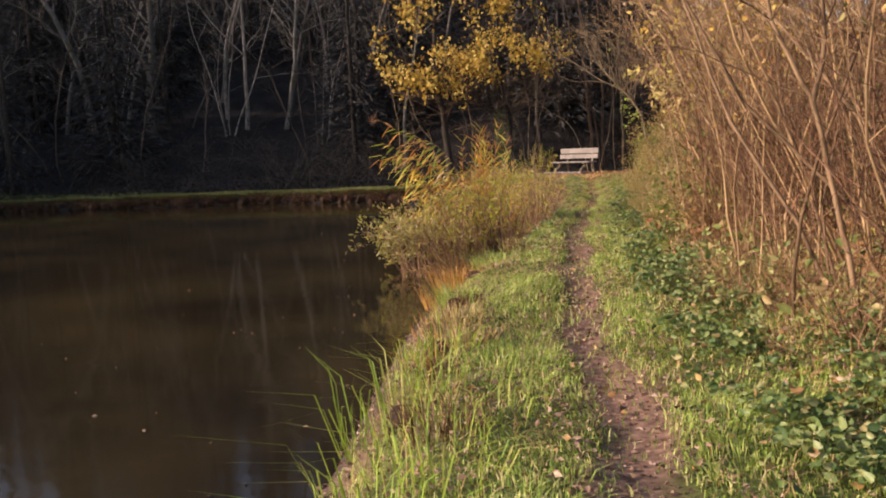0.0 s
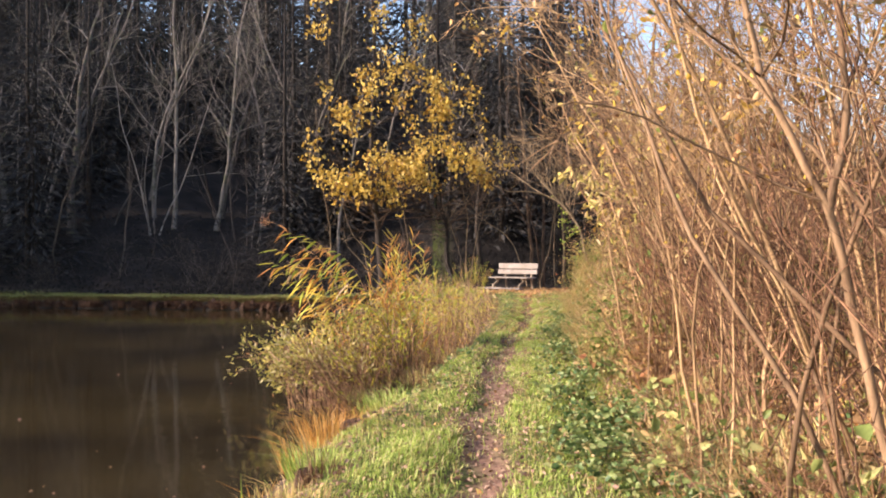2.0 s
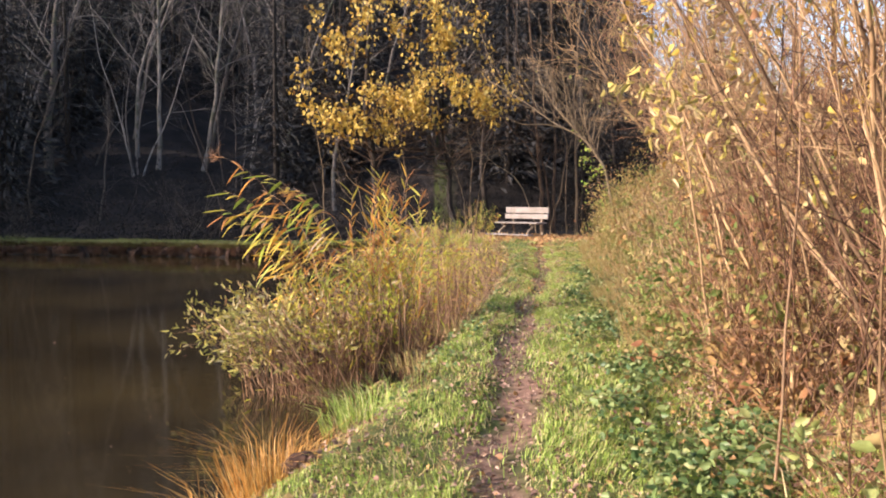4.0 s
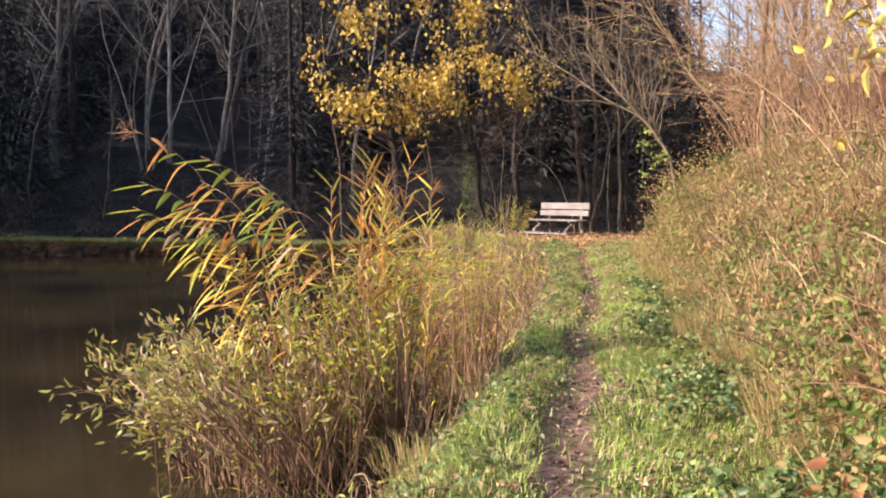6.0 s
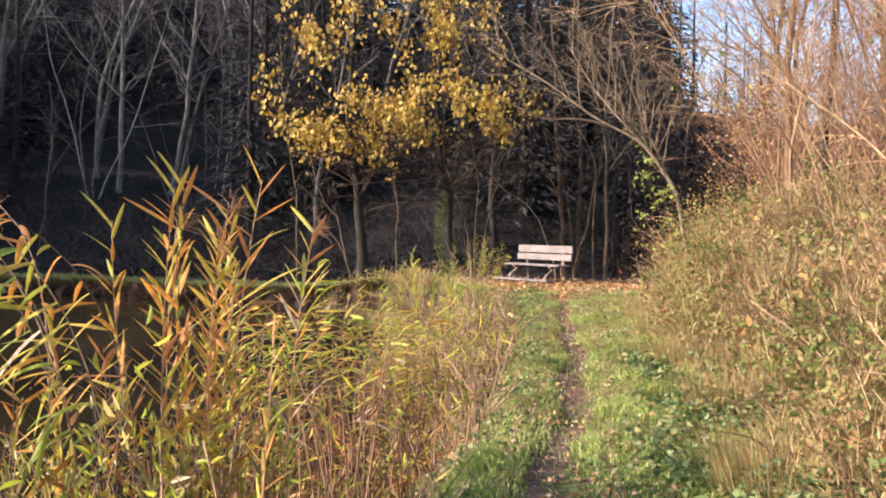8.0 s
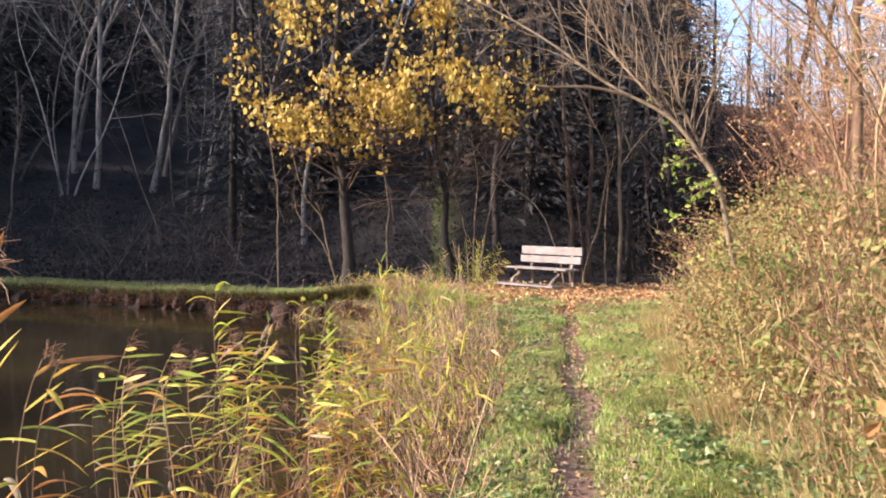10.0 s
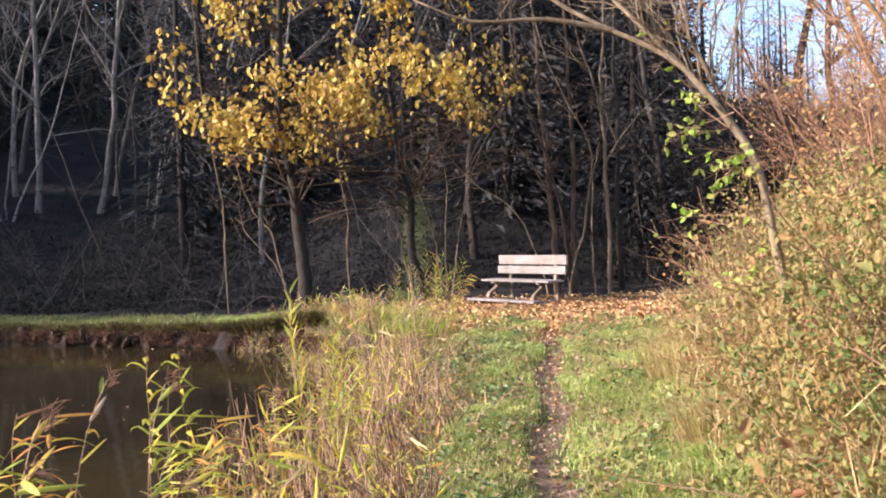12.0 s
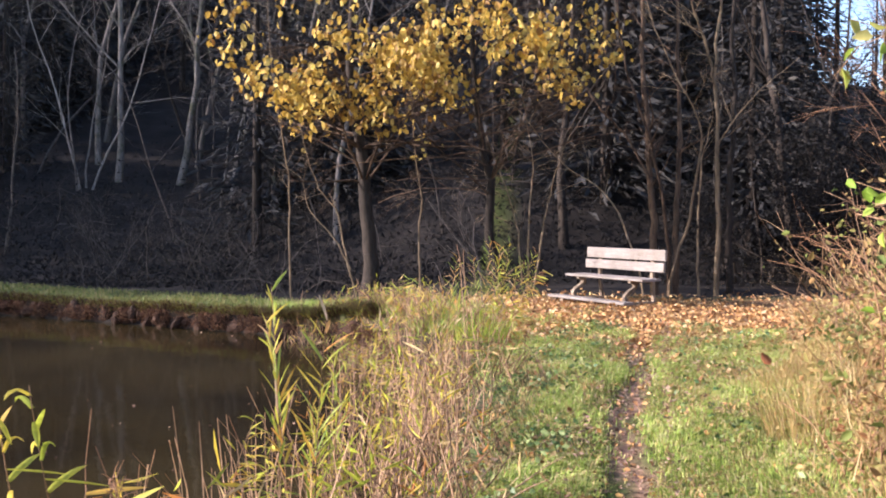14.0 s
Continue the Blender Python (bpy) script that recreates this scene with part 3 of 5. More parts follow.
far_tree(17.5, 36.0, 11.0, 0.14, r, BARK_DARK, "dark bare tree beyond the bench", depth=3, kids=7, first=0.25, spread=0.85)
far_tree(9.6, 25.5, 11.0, 0.07, r, BARK_OLD, "tall slender bare tree on the bank", depth=3, kids=5, first=0.35)
far_tree(11.0, 23.0, 11.0, 0.07, r, BARK_OLD, "tall slender bare tree on the bank", depth=3, kids=5, first=0.35, lean=(0.08, 0))
far_tree(6.0, 19.4, 9.5, 0.06, r, BARK_OLD, "slender bare tree rising from the brambles", depth=3, kids=4, first=0.4)
far_tree(6.9, 20.8, 10.0, 0.065, r, BARK_DARK, "dark ivy-clad bare tree on the bank", depth=3, kids=4, first=0.4)
far_tree(8.4, 18.5, 9.0, 0.055, r, BARK_OLD, "tall slender bare tree on the bank", depth=3, kids=5, first=0.35)


def along(line, n):
    """n points at even steps of the count along a line of places, slightly rounded."""
    line = np.asarray(line, float)
    k = np.linspace(0, len(line) - 1, n)
    p = np.stack([np.interp(k, np.arange(len(line)), line[:, c]) for c in range(3)], 1)
    p[1:-1] = 0.25 * p[:-2] + 0.5 * p[1:-1] + 0.25 * p[2:]
    return p


def slim_tree(label, material, r, stems, twig_n=14, twig_len=1.0, low=1.2, droop=0.0):
    """A crooked tree of several slim stems; stems: (points in the world, radius at the foot)."""
    x, y, _ = stems[0][0][0]
    z = float(ground_z(x, y)) - 0.12
    tree = thing("bare_tree", x, y, z, label, "tree")
    base = np.array((x, y, z))
    twigs = Buf()
    for line, radius in stems:
        pts = along(np.asarray(line, float) - base, 22)
        pts[1:] += r.normal(0, 0.4 * min(radius, 0.045), (21, 3))
        rad = np.linspace(radius, radius * 0.32, 22)
        b = Buf()
        tube(b, pts, rad, 7)
        part("stem", b, material, tree)
        high = [i for i in range(2, 21) if pts[i][2] > low]
        for _ in range(twig_n if high else 0):
            i = high[r.integers(0, len(high))]
            t, a, c = frame_of(pts[i + 1] - pts[i])
            g = r.uniform(0, 2 * np.pi)
            limbs(twigs, r, pts[i], t * 0.6 + 0.8 * (np.cos(g) * a + np.sin(g) * c), twig_len * r.uniform(0.4, 1.4), max(0.006, rad[i] * 0.4), 2, 4, 0.75, 0.16, -droop, None, 0.5, 4, 0.15)
    part("crown", twigs, material, tree, kind="stuff")
    return tree


r = np.random.default_rng(22)
slim_tree("brown many-stemmed alder standing behind the bench", BARK_ALDER, r, [
    ([(4.75, 32.6, -0.2), (4.68, 32.6, 0.9), (4.63, 32.6, 2.1), (4.53, 32.6, 2.9), (4.4, 32.6, 4.5), (4.36, 32.6, 5.7), (4.2, 32.7, 9.0)], 0.085),
    ([(4.94, 32.3, -0.2), (4.97, 32.3, 0.85), (4.84, 32.3, 1.7), (4.61, 32.3, 2.68), (4.33, 32.3, 3.65), (4.04, 32.3, 4.49), (3.94, 32.3, 5.33), (3.6, 32.2, 8.0)], 0.045),
    ([(5.15, 32.8, -0.2), (5.12, 32.8, 1.5), (5.2, 32.8, 3.2), (5.1, 32.8, 5.0), (5.0, 32.8, 9.0)], 0.07),
    ([(4.6, 32.4, 2.2), (4.14, 32.3, 3.05), (3.66, 32.3, 3.54), (3.31, 32.3, 4.03), (2.9, 32.2, 4.58), (2.4, 32.1, 5.5)], 0.03)], 12, 1.0, 2.0)
slim_tree("dark alder stem in the hollow beside the bench", BARK_DARK, r, [
    ([(6.15, 32.7, -0.2), (6.1, 32.7, 1.6), (6.2, 32.7, 3.4), (6.1, 32.7, 5.5), (6.3, 32.7, 9.0)], 0.075)], 10, 1.0, 2.2)
slim_tree("pale crooked stem rising beside the bench", BARK_WILLOW, r, [
    ([(4.92, 32.2, -0.2), (4.98, 32.2, 0.3), (5.07, 32.2, 0.85), (5.32, 32.2, 1.45), (5.43, 32.2, 2.53), (5.56, 32.2, 3.01), (5.35, 32.2, 3.62), (5.0, 32.2, 4.22), (4.65, 32.2, 4.95), (4.3, 32.2, 6.2)], 0.035)], 8, 0.8, 2.0)
slim_tree("tall forked grey tree beside the bench", BARK_WILLOW, r, [
    ([(5.84, 32.3, -0.2), (5.83, 32.3, 1.44), (5.8, 32.3, 3.24), (5.74, 32.3, 4.44), (5.83, 32.3, 5.62), (6.05, 32.3, 9.5)], 0.055),
    ([(5.75, 32.3, 4.0), (5.55, 32.3, 4.92), (5.26, 32.3, 5.64), (4.7, 32.2, 8.5)], 0.035),
    ([(5.54, 32.35, -0.2), (5.47, 32.35, 1.08), (5.52, 32.35, 2.65), (5.72, 32.3, 3.4)], 0.028),
    ([(5.8, 32.3, 2.9), (6.1, 32.2, 3.4), (6.5, 32.1, 3.9), (7.2, 32.0, 4.5)], 0.018)], 9, 0.9, 2.6)
slim_tree("thin sapling bowed over behind the bench", BARK_WILLOW, r, [
    ([(4.5, 32.3, -0.2), (4.4, 32.3, 0.5), (4.22, 32.3, 0.93), (3.99, 32.3, 1.6), (3.64, 32.3, 2.1), (3.16, 32.3, 2.35), (2.8, 32.3, 2.58), (2.1, 32.2, 3.5), (1.73, 32.2, 3.84)], 0.022)], 16, 0.8, 1.9, 0.06)
slim_tree("pale forked sapling at the wood's edge", BARK_WILLOW, r, [
    ([(-1.2, 32.5, -0.4), (-1.48, 32.5, 0.5), (-1.69, 32.5, 1.62), (-2.05, 32.5, 2.0), (-2.31, 32.5, 2.63), (-2.5, 32.5, 3.4)], 0.024),
    ([(-1.4, 32.5, 0.4), (-1.71, 32.5, 1.0), (-2.32, 32.5, 1.64), (-2.42, 32.5, 2.26), (-2.85, 32.5, 2.54)], 0.017)], 3, 0.5, 1.5)
slim_tree("thin wavering sapling under the yellow maple", BARK_WILLOW, r, [
    ([(0.0, 33.0, -0.4), (-0.05, 33.0, 0.6), (-0.08, 33.0, 1.2), (0.0, 33.0, 1.95), (-0.18, 33.0, 2.82), (-0.2, 33.0, 3.6), (-0.4, 33.0, 5.0)], 0.026)], 10, 0.8, 1.4)
slim_tree("slender bare sapling at the foot of the slope", BARK_WILLOW, r, [
    ([(-3.0, 33.6, -0.5), (-3.05, 33.6, 1.5), (-3.05, 33.6, 2.3), (-3.2, 33.6, 3.2), (-3.5, 33.6, 5.0), (-3.6, 33.6, 7.0)], 0.026)], 9, 0.9, 2.4)
slim_tree("bare thorn shrub with pale brushy twigs", BARK_WILLOW, r, [
    ([(2.1, 33.2, -0.2), (2.0, 33.2, 1.2), (1.7, 33.1, 2.2), (1.3, 33.0, 3.2)], 0.022),
    ([(2.3, 33.2, -0.2), (2.5, 33.2, 1.3), (2.7, 33.1, 2.3), (3.1, 33.0, 3.4)], 0.024),
    ([(2.2, 33.3, -0.2), (2.2, 33.2, 1.5), (2.3, 33.1, 2.6), (2.0, 33.0, 4.2)], 0.022)], 20, 0.95, 1.0, 0.05)


def low_edge(x):
    """Height of the lowest leaves of the two maples."""
    return np.interp(x, [-3.7, -2.9, -2.2, -1.4, -0.6, 0.3, 1.2, 3.9], [4.4, 3.2, 3.0, 3.3, 3.5, 3.7, 4.0, 4.5])


def yellow_tree(line, r, boughs, reach, clumps, girth, label):
    """A maple: crooked dark trunk, boughs spread in tiers, leaves hanging in loose bunches at their ends."""
    x, y, _ = line[0]
    z = float(ground_z(x, y)) - 0.1
    base = np.array((x, y, z))
    tree = thing("maple_tree", x, y, z, label, "tree")
    pts = along(np.asarray(line, float) - base, 24)
    pts[1:, :2] += r.normal(0, 0.012, (23, 2))
    rad = np.linspace(girth, girth * 0.25, 24) * (1 + 0.45 * np.exp(-np.arange(24) * 0.9))
    b = Buf()
    tube(b, pts, rad, 10)
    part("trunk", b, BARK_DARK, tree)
    limb, crown, spots = Buf(), Buf(), []
    for k in range(boughs):
        f = 0.35 + 0.63 * (k + r.uniform(0, 1)) / boughs
        i = min(22, int(f * 23))
        g = r.uniform(-3.3, 0.1) if k % 4 else r.uniform(0, 2 * np.pi)
        d = np.array((1.25 * np.cos(g), np.sin(g), r.uniform(-0.05, 0.55) + 0.5 * (f < 0.42)))
        limbs(limb, r, pts[i], d, reach * r.uniform(0.55, 1.2) * (1.15 - 0.35 * f), rad[i] * 0.24, 2, 6, 0.7, 0.15, -0.012, spots, 0.42, 5, 0.3)
    top = part("crown", limb, BARK_ALDER, tree, kind="stuff")
    P = np.array([p for p, d in spots])
    W = P + base
    tiers = np.sin(W[:, 0] * 5.3 + 1.2 * W[:, 2]) + 1.2 * np.sin(W[:, 2] * 4.6 + W[:, 0] * 1.9) + np.sin(W[:, 1] * 4.1 + 1.5 * W[:, 0])
    ok = (W[:, 2] > low_edge(W[:, 0]) + 0.3 * np.sin(W[:, 0] * 3.7)) & (W[:, 0] > -3.75) & (W[:, 0] < 3.9) & (tiers > -0.1) & (np.hypot(P[:, 0], P[:, 1]) > 0.7)
    share = np.interp(W[:, 0], [-3.7, -1.0, 1.0, 2.4, 3.9], [1.0, 0.8, 0.9, 0.8, 0.6])
    P = P[ok & (r.uniform(0, 1, len(P)) < share)]
    hubs = P[r.integers(0, len(P), clumps)]
    own = r.integers(0, clumps, clumps * 4)
    n = len(own)
    at = hubs[own] + r.normal(0, 0.16, (n, 3))
    at[:, 2] -= r.exponential(0.08, n)
    leaves(crown, at, unit(r.normal(0, 0.5, (n, 3)) + np.array((0, 0, -0.8))), r.uniform(0.08, 0.18, n), 0.75, 0.3, r, rounded=True)
    part("leaves", crown, YELLOW, top, "yellow and ochre leaves", "stuff")


yellow_tree([(-1.0, 32.5, -0.3), (-0.97, 32.5, 0.6), (-1.09, 32.5, 1.6), (-1.15, 32.45, 2.84), (-1.37, 32.4, 3.7), (-1.4, 32.3, 4.7), (-1.2, 32.2, 7.5), (-1.3, 32.2, 12.5)],
            np.random.default_rng(5), 56, 2.75, 600, 0.17, "dark maple with hanging yellow autumn leaves over the pond bank")
yellow_tree([(1.7, 32.3, -0.2), (1.62, 32.3, 0.5), (1.42, 32.3, 1.06), (1.51, 32.3, 2.15), (1.28, 32.3, 2.9), (1.15, 32.3, 4.0), (1.04, 32.3, 5.1), (1.2, 32.3, 7.0), (1.1, 32.3, 10.5)],
            np.random.default_rng(6), 52, 2.9, 560, 0.12, "slim crooked maple with thinning yellow leaves near the bench")


def leaning_tree(x, y, z, r):
    global ORIGIN
    ORIGIN = np.array((x, y, z))
    tree = thing("willow_tree", x, y, z, "bare willow leaning over the path from the bramble bank", "tree")
    b = Buf()
    main = np.array([(0.22, 0.1, -0.9), (0.1, 0.05, -0.35), (0.0, 0, 0.0), (-0.03, 0, 0.23), (-0.1, 0, 0.4), (-0.19, 0.02, 0.54), (-0.31, 0.04, 0.72), (-0.44, 0.06, 0.87),
                     (-0.63, 0.08, 0.98), (-0.94, 0.12, 1.12), (-1.31, 0.2, 1.43), (-1.63, 0.3, 1.65), (-2.1, 0.5, 1.95)])
    tube(b, along(main, 26), np.linspace(0.031, 0.006, 26), 8)
    part("trunk", b, BARK_WILLOW, tree)
    second = np.array([(-0.17, 0.02, 0.52), (-0.25, 0.06, 0.75), (-0.36, 0.12, 1.0), (-0.5, 0.2, 1.4), (-0.7, 0.3, 2.0)])
    fourth = np.array([(-0.35, 0.05, 0.77), (-0.6, 0.1, 1.05), (-0.9, 0.2, 1.4), (-1.2, 0.35, 1.95)])
    fifth = np.array([(-0.75, 0.1, 1.04), (-1.1, 0.1, 1.12), (-1.5, 0.1, 1.1), (-1.8, 0.15, 1.25)])
    for line in (second, fourth, fifth):
        b = Buf()
        tube(b, along(line, 10), np.linspace(0.017, 0.005, 10), 6)
        part("limb", b, BARK_WILLOW, tree)
    twigs, tips = Buf(), []
    for line in (main[6:], second, fourth, fifth):
        for _ in range(20):
            i = r.integers(0, len(line) - 1)
            p = line[i] + (line[i + 1] - line[i]) * r.uniform()
            t, a, c = frame_of(line[i + 1] - line[i])
            g = r.uniform(0, 2 * np.pi)
            limbs(twigs, r, p, t + 0.7 * (np.cos(g) * a + np.sin(g) * c) + np.array((-0.1, 0, 0.2)), r.uniform(0.4, 1.2), 0.0055, 2, 5, 0.7, 0.13, 0.0, tips, 0.45, 4)
    part("crown", twigs, BARK_WILLOW, tree, kind="stuff")
    ORIGIN = np.zeros(3)
    lv = Buf()
    own = Buf()
    spots = []
    for _ in range(18):
        p = main[r.integers(1, 7)] + r.normal(0, 0.04, 3)
        limbs(own, r, p, np.array((-0.7 + r.normal(0, 0.35), r.normal(0, 0.5), r.uniform(-0.3, 0.6))), r.uniform(0.2, 0.45), 0.004, 1, 3, 0.7, 0.12, -0.04, spots, 0.5, 4, 0.2)
    top = part("lower_crown", own, BARK_OLD, tree, "dark leafy shoots", "stuff")
    P = np.array([p for p, d in spots])
    at = P[r.integers(0, len(P), 130)]
    leaves(lv, at, r.normal(0, 0.6, (130, 3)) + np.array((-0.2, 0, -0.6)), r.uniform(0.035, 0.06, 130), 0.65, 0.3, r, rounded=True)
    part("leaves", lv, LIME, top, "yellow-green hanging leaves", "stuff")


leaning_tree(3.97, 17.5, 1.42, np.random.default_rng(11))


# ---------------------------------------------------------------- shrubs of the bank
def stem_shrub(x, y, r, stems, height, lean, radius, material, label, leaf=None, leaf_n=0, leaf_size=0.05, spread=0.35, twig_kids=7, twig_len=0.75, leaf_wide=0.6):
    """A many-stemmed shrub: each stem a part, with twigs and a few last leaves."""
    z = float(ground_z(x, y))
    global ORIGIN
    ORIGIN = np.array((x, y, z - 0.05))
    shrub = thing("hazel_shrub", x, y, z - 0.05, label, "shrub")
    twigs, tips = Buf(), []
    for k in range(stems):
        off = np.append(r.normal(0, 0.16, 2), 0)
        d = np.array((lean[0], lean[1], 1.0)) + np.append(r.normal(0, spread, 2), 0)
        h = height * r.uniform(0.6, 1.15)
        pts = wander(r, off, d, h, 11, 0.1, 0.0)
        if not clear(pts):
            continue
        rd = radius * r.choice((0.45, 0.7, 1.0, 1.35)) * r.uniform(0.85, 1.15)
        rad = np.linspace(rd, rd * 0.3, 11)
        b = Buf()
        tube(b, pts, rad, 6)
        part("stem", b, material, shrub)
        for _ in range(twig_kids):
            i = r.integers(4, 10)
            t, a, c = frame_of(pts[i + 1] - pts[i] if i < 10 else pts[i] - pts[i - 1])
            g = r.uniform(0, 2 * np.pi)
            limbs(twigs, r, pts[i], t * 0.9 + 0.75 * (np.cos(g) * a + np.sin(g) * c), twig_len * r.uniform(0.5, 1.6), max(0.003, rad[i] * 0.4), 2, 3, 0.7, 0.1, 0.0, tips, 0.5, 4, 0.15)
    top = part("crown", twigs, material, shrub, kind="stuff")
    ORIGIN = np.zeros(3)
    if leaf and leaf_n:
        P = np.array([p for p, d in tips])
        pick = r.integers(0, len(P), leaf_n)
        b = Buf()
        leaves(b, P[pick] + r.normal(0, 0.03, (leaf_n, 3)), r.normal(0, 0.6, (leaf_n, 3)) + np.array((0, 0, -0.5)), r.uniform(0.6, 1.4, leaf_n) * leaf_size, leaf_wide, 0.3, r, rounded=True)
        part("leaves", b, leaf, top, "last yellow leaves", "stuff")
    return shrub


r = np.random.default_rng(31)
HAZEL = "tan leafless hazel stems fanning up beside the path"
for x, y, n, h, lx, m in ((2.4, 3.4, 7, 3.8, -0.3, BARK_OLD), (2.42, 4.25, 13, 3.8, -0.36, BARK_TAN), (2.6, 5.0, 9, 3.8, -0.34, BARK_TAN), (2.9, 3.9, 8, 4.4, -0.3, BARK_TAN), (3.0, 2.9, 8, 4.4, -0.24, BARK_OLD),
                          (2.55, 1.9, 5, 4.0, -0.2, BARK_TAN), (2.85, 5.8, 7, 3.6, -0.3, BARK_OLD), (3.35, 4.8, 8, 4.6, -0.28, BARK_TAN), (3.7, 3.7, 8, 5.0, -0.18, BARK_OLD), (3.9, 5.5, 8, 4.8, -0.22, BARK_TAN), (4.5, 4.4, 7, 5.2, -0.12, BARK_OLD), (3.4, 6.4, 6, 4.0, -0.28, BARK_TAN)):
    stem_shrub(x, y, r, int(n * 1.6), h, (lx, 0.0), 0.0098, m, HAZEL, (YELLOW, DEAD, SHRUB)[int(y * 10) % 3], 190, 0.05, 0.32, 6, 0.95)
for x, y, n, h in ((3.1, 6.8, 7, 3.0), (3.3, 8.6, 7, 3.0), (4.4, 10.2, 7, 3.2), (4.6, 6.6, 6, 4.0), (5.2, 9.0, 6, 4.4)):
    stem_shrub(x, y, r, n, h, (-0.1, 0.0), 0.011, BARK_TAN, "thin shrub with hanging yellow leaves", YELLOW if n == 7 else SHRUB, 330, 0.06, 0.3, 8, 0.7)
for x, y, n, h, lx, m in ((5.0, 13.6, 9, 3.4, -0.12, BARK_TAN), (5.5, 15.4, 11, 4.2, -0.14, BARK_RED), (6.3, 14.2, 9, 4.6, -0.05, BARK_TAN), (5.6, 17.4, 11, 4.2, -0.16, BARK_TAN), (6.6, 17.0, 10, 4.8, -0.1, BARK_RED), (5.9, 19.4, 11, 4.4, -0.18, BARK_RED), (7.0, 19.6, 10, 5.0, -0.1, BARK_TAN)):
    stem_shrub(x, y, r, n, h, (lx, 0.0), 0.011, m, "thin bare shrub stems rising from the bramble bank", SHRUB, 130, 0.045, 0.2, 13, 0.8)
for x, y, n, h, lx in ((7.7, 23.6, 12, 4.6, -0.05), (8.6, 25.2, 12, 5.2, 0.0), (8.2, 21.5, 11, 4.8, -0.1), (9.3, 22.6, 10, 5.0, 0.0)):
    stem_shrub(x, y, r, n, h, (lx, 0.0), 0.012, BARK_RED, "reddish brown twiggy shrub on the bank", DEAD, 600, 0.055, 0.26, 12)
stem_shrub(2.8, 7.5, r, 15, 2.7, (-0.34, -0.06), 0.009, BARK_TAN, "shrub with long hanging pale yellow leaves", PALE, 420, 0.078, 0.18, 7, 0.7, 0.34)

slim_tree("brown forked hazel trunk beside the path", BARK_OLD, r, [
    ([(2.5, 2.8, -0.2), (2.45, 2.8, 0.3), (2.36, 2.8, 0.81), (2.2, 2.8, 1.4), (2.04, 2.82, 1.69), (1.95, 2.85, 2.07), (1.8, 2.95, 2.8), (1.7, 3.0, 3.6)], 0.021),
    ([(2.22, 2.8, 1.36), (2.27, 2.78, 1.6), (2.25, 2.78, 2.07), (2.3, 2.8, 2.8), (2.2, 2.8, 3.8)], 0.016)], 9, 0.9, 1.2)

# thin shoots and dead twigs tangled between the stems
b = Buf()
for k in range(540):
    y = r.uniform(1.8, 8.8)
    x = path_x(y) + 1.3 + abs(r.normal(0, 0.9))
    p = np.array((x, y, float(ground_z(x, y)) + r.uniform(0, 0.6)))
    pts = wander(r, p, np.array((-0.25 + r.normal(0, 0.55), r.normal(0, 0.5), 1.0)), r.uniform(0.7, 2.8), 8, 0.10, -0.02)
    if not clear(pts):
        continue
    tube(b, pts, np.linspace(0.0045, 0.0018, 8), 3)
    for _ in range(4):
        limbs(b, r, pts[r.integers(2, 7)], r.normal(0, 0.8, 3) + np.array((0, 0, 0.5)), r.uniform(0.2, 0.7), 0.0025, 1, 3)
tagged(part("thin_shoots", b, SHOOTS, None, "tangle of thin reddish shoots among the hazel stems", "stuff"), category="shoots")


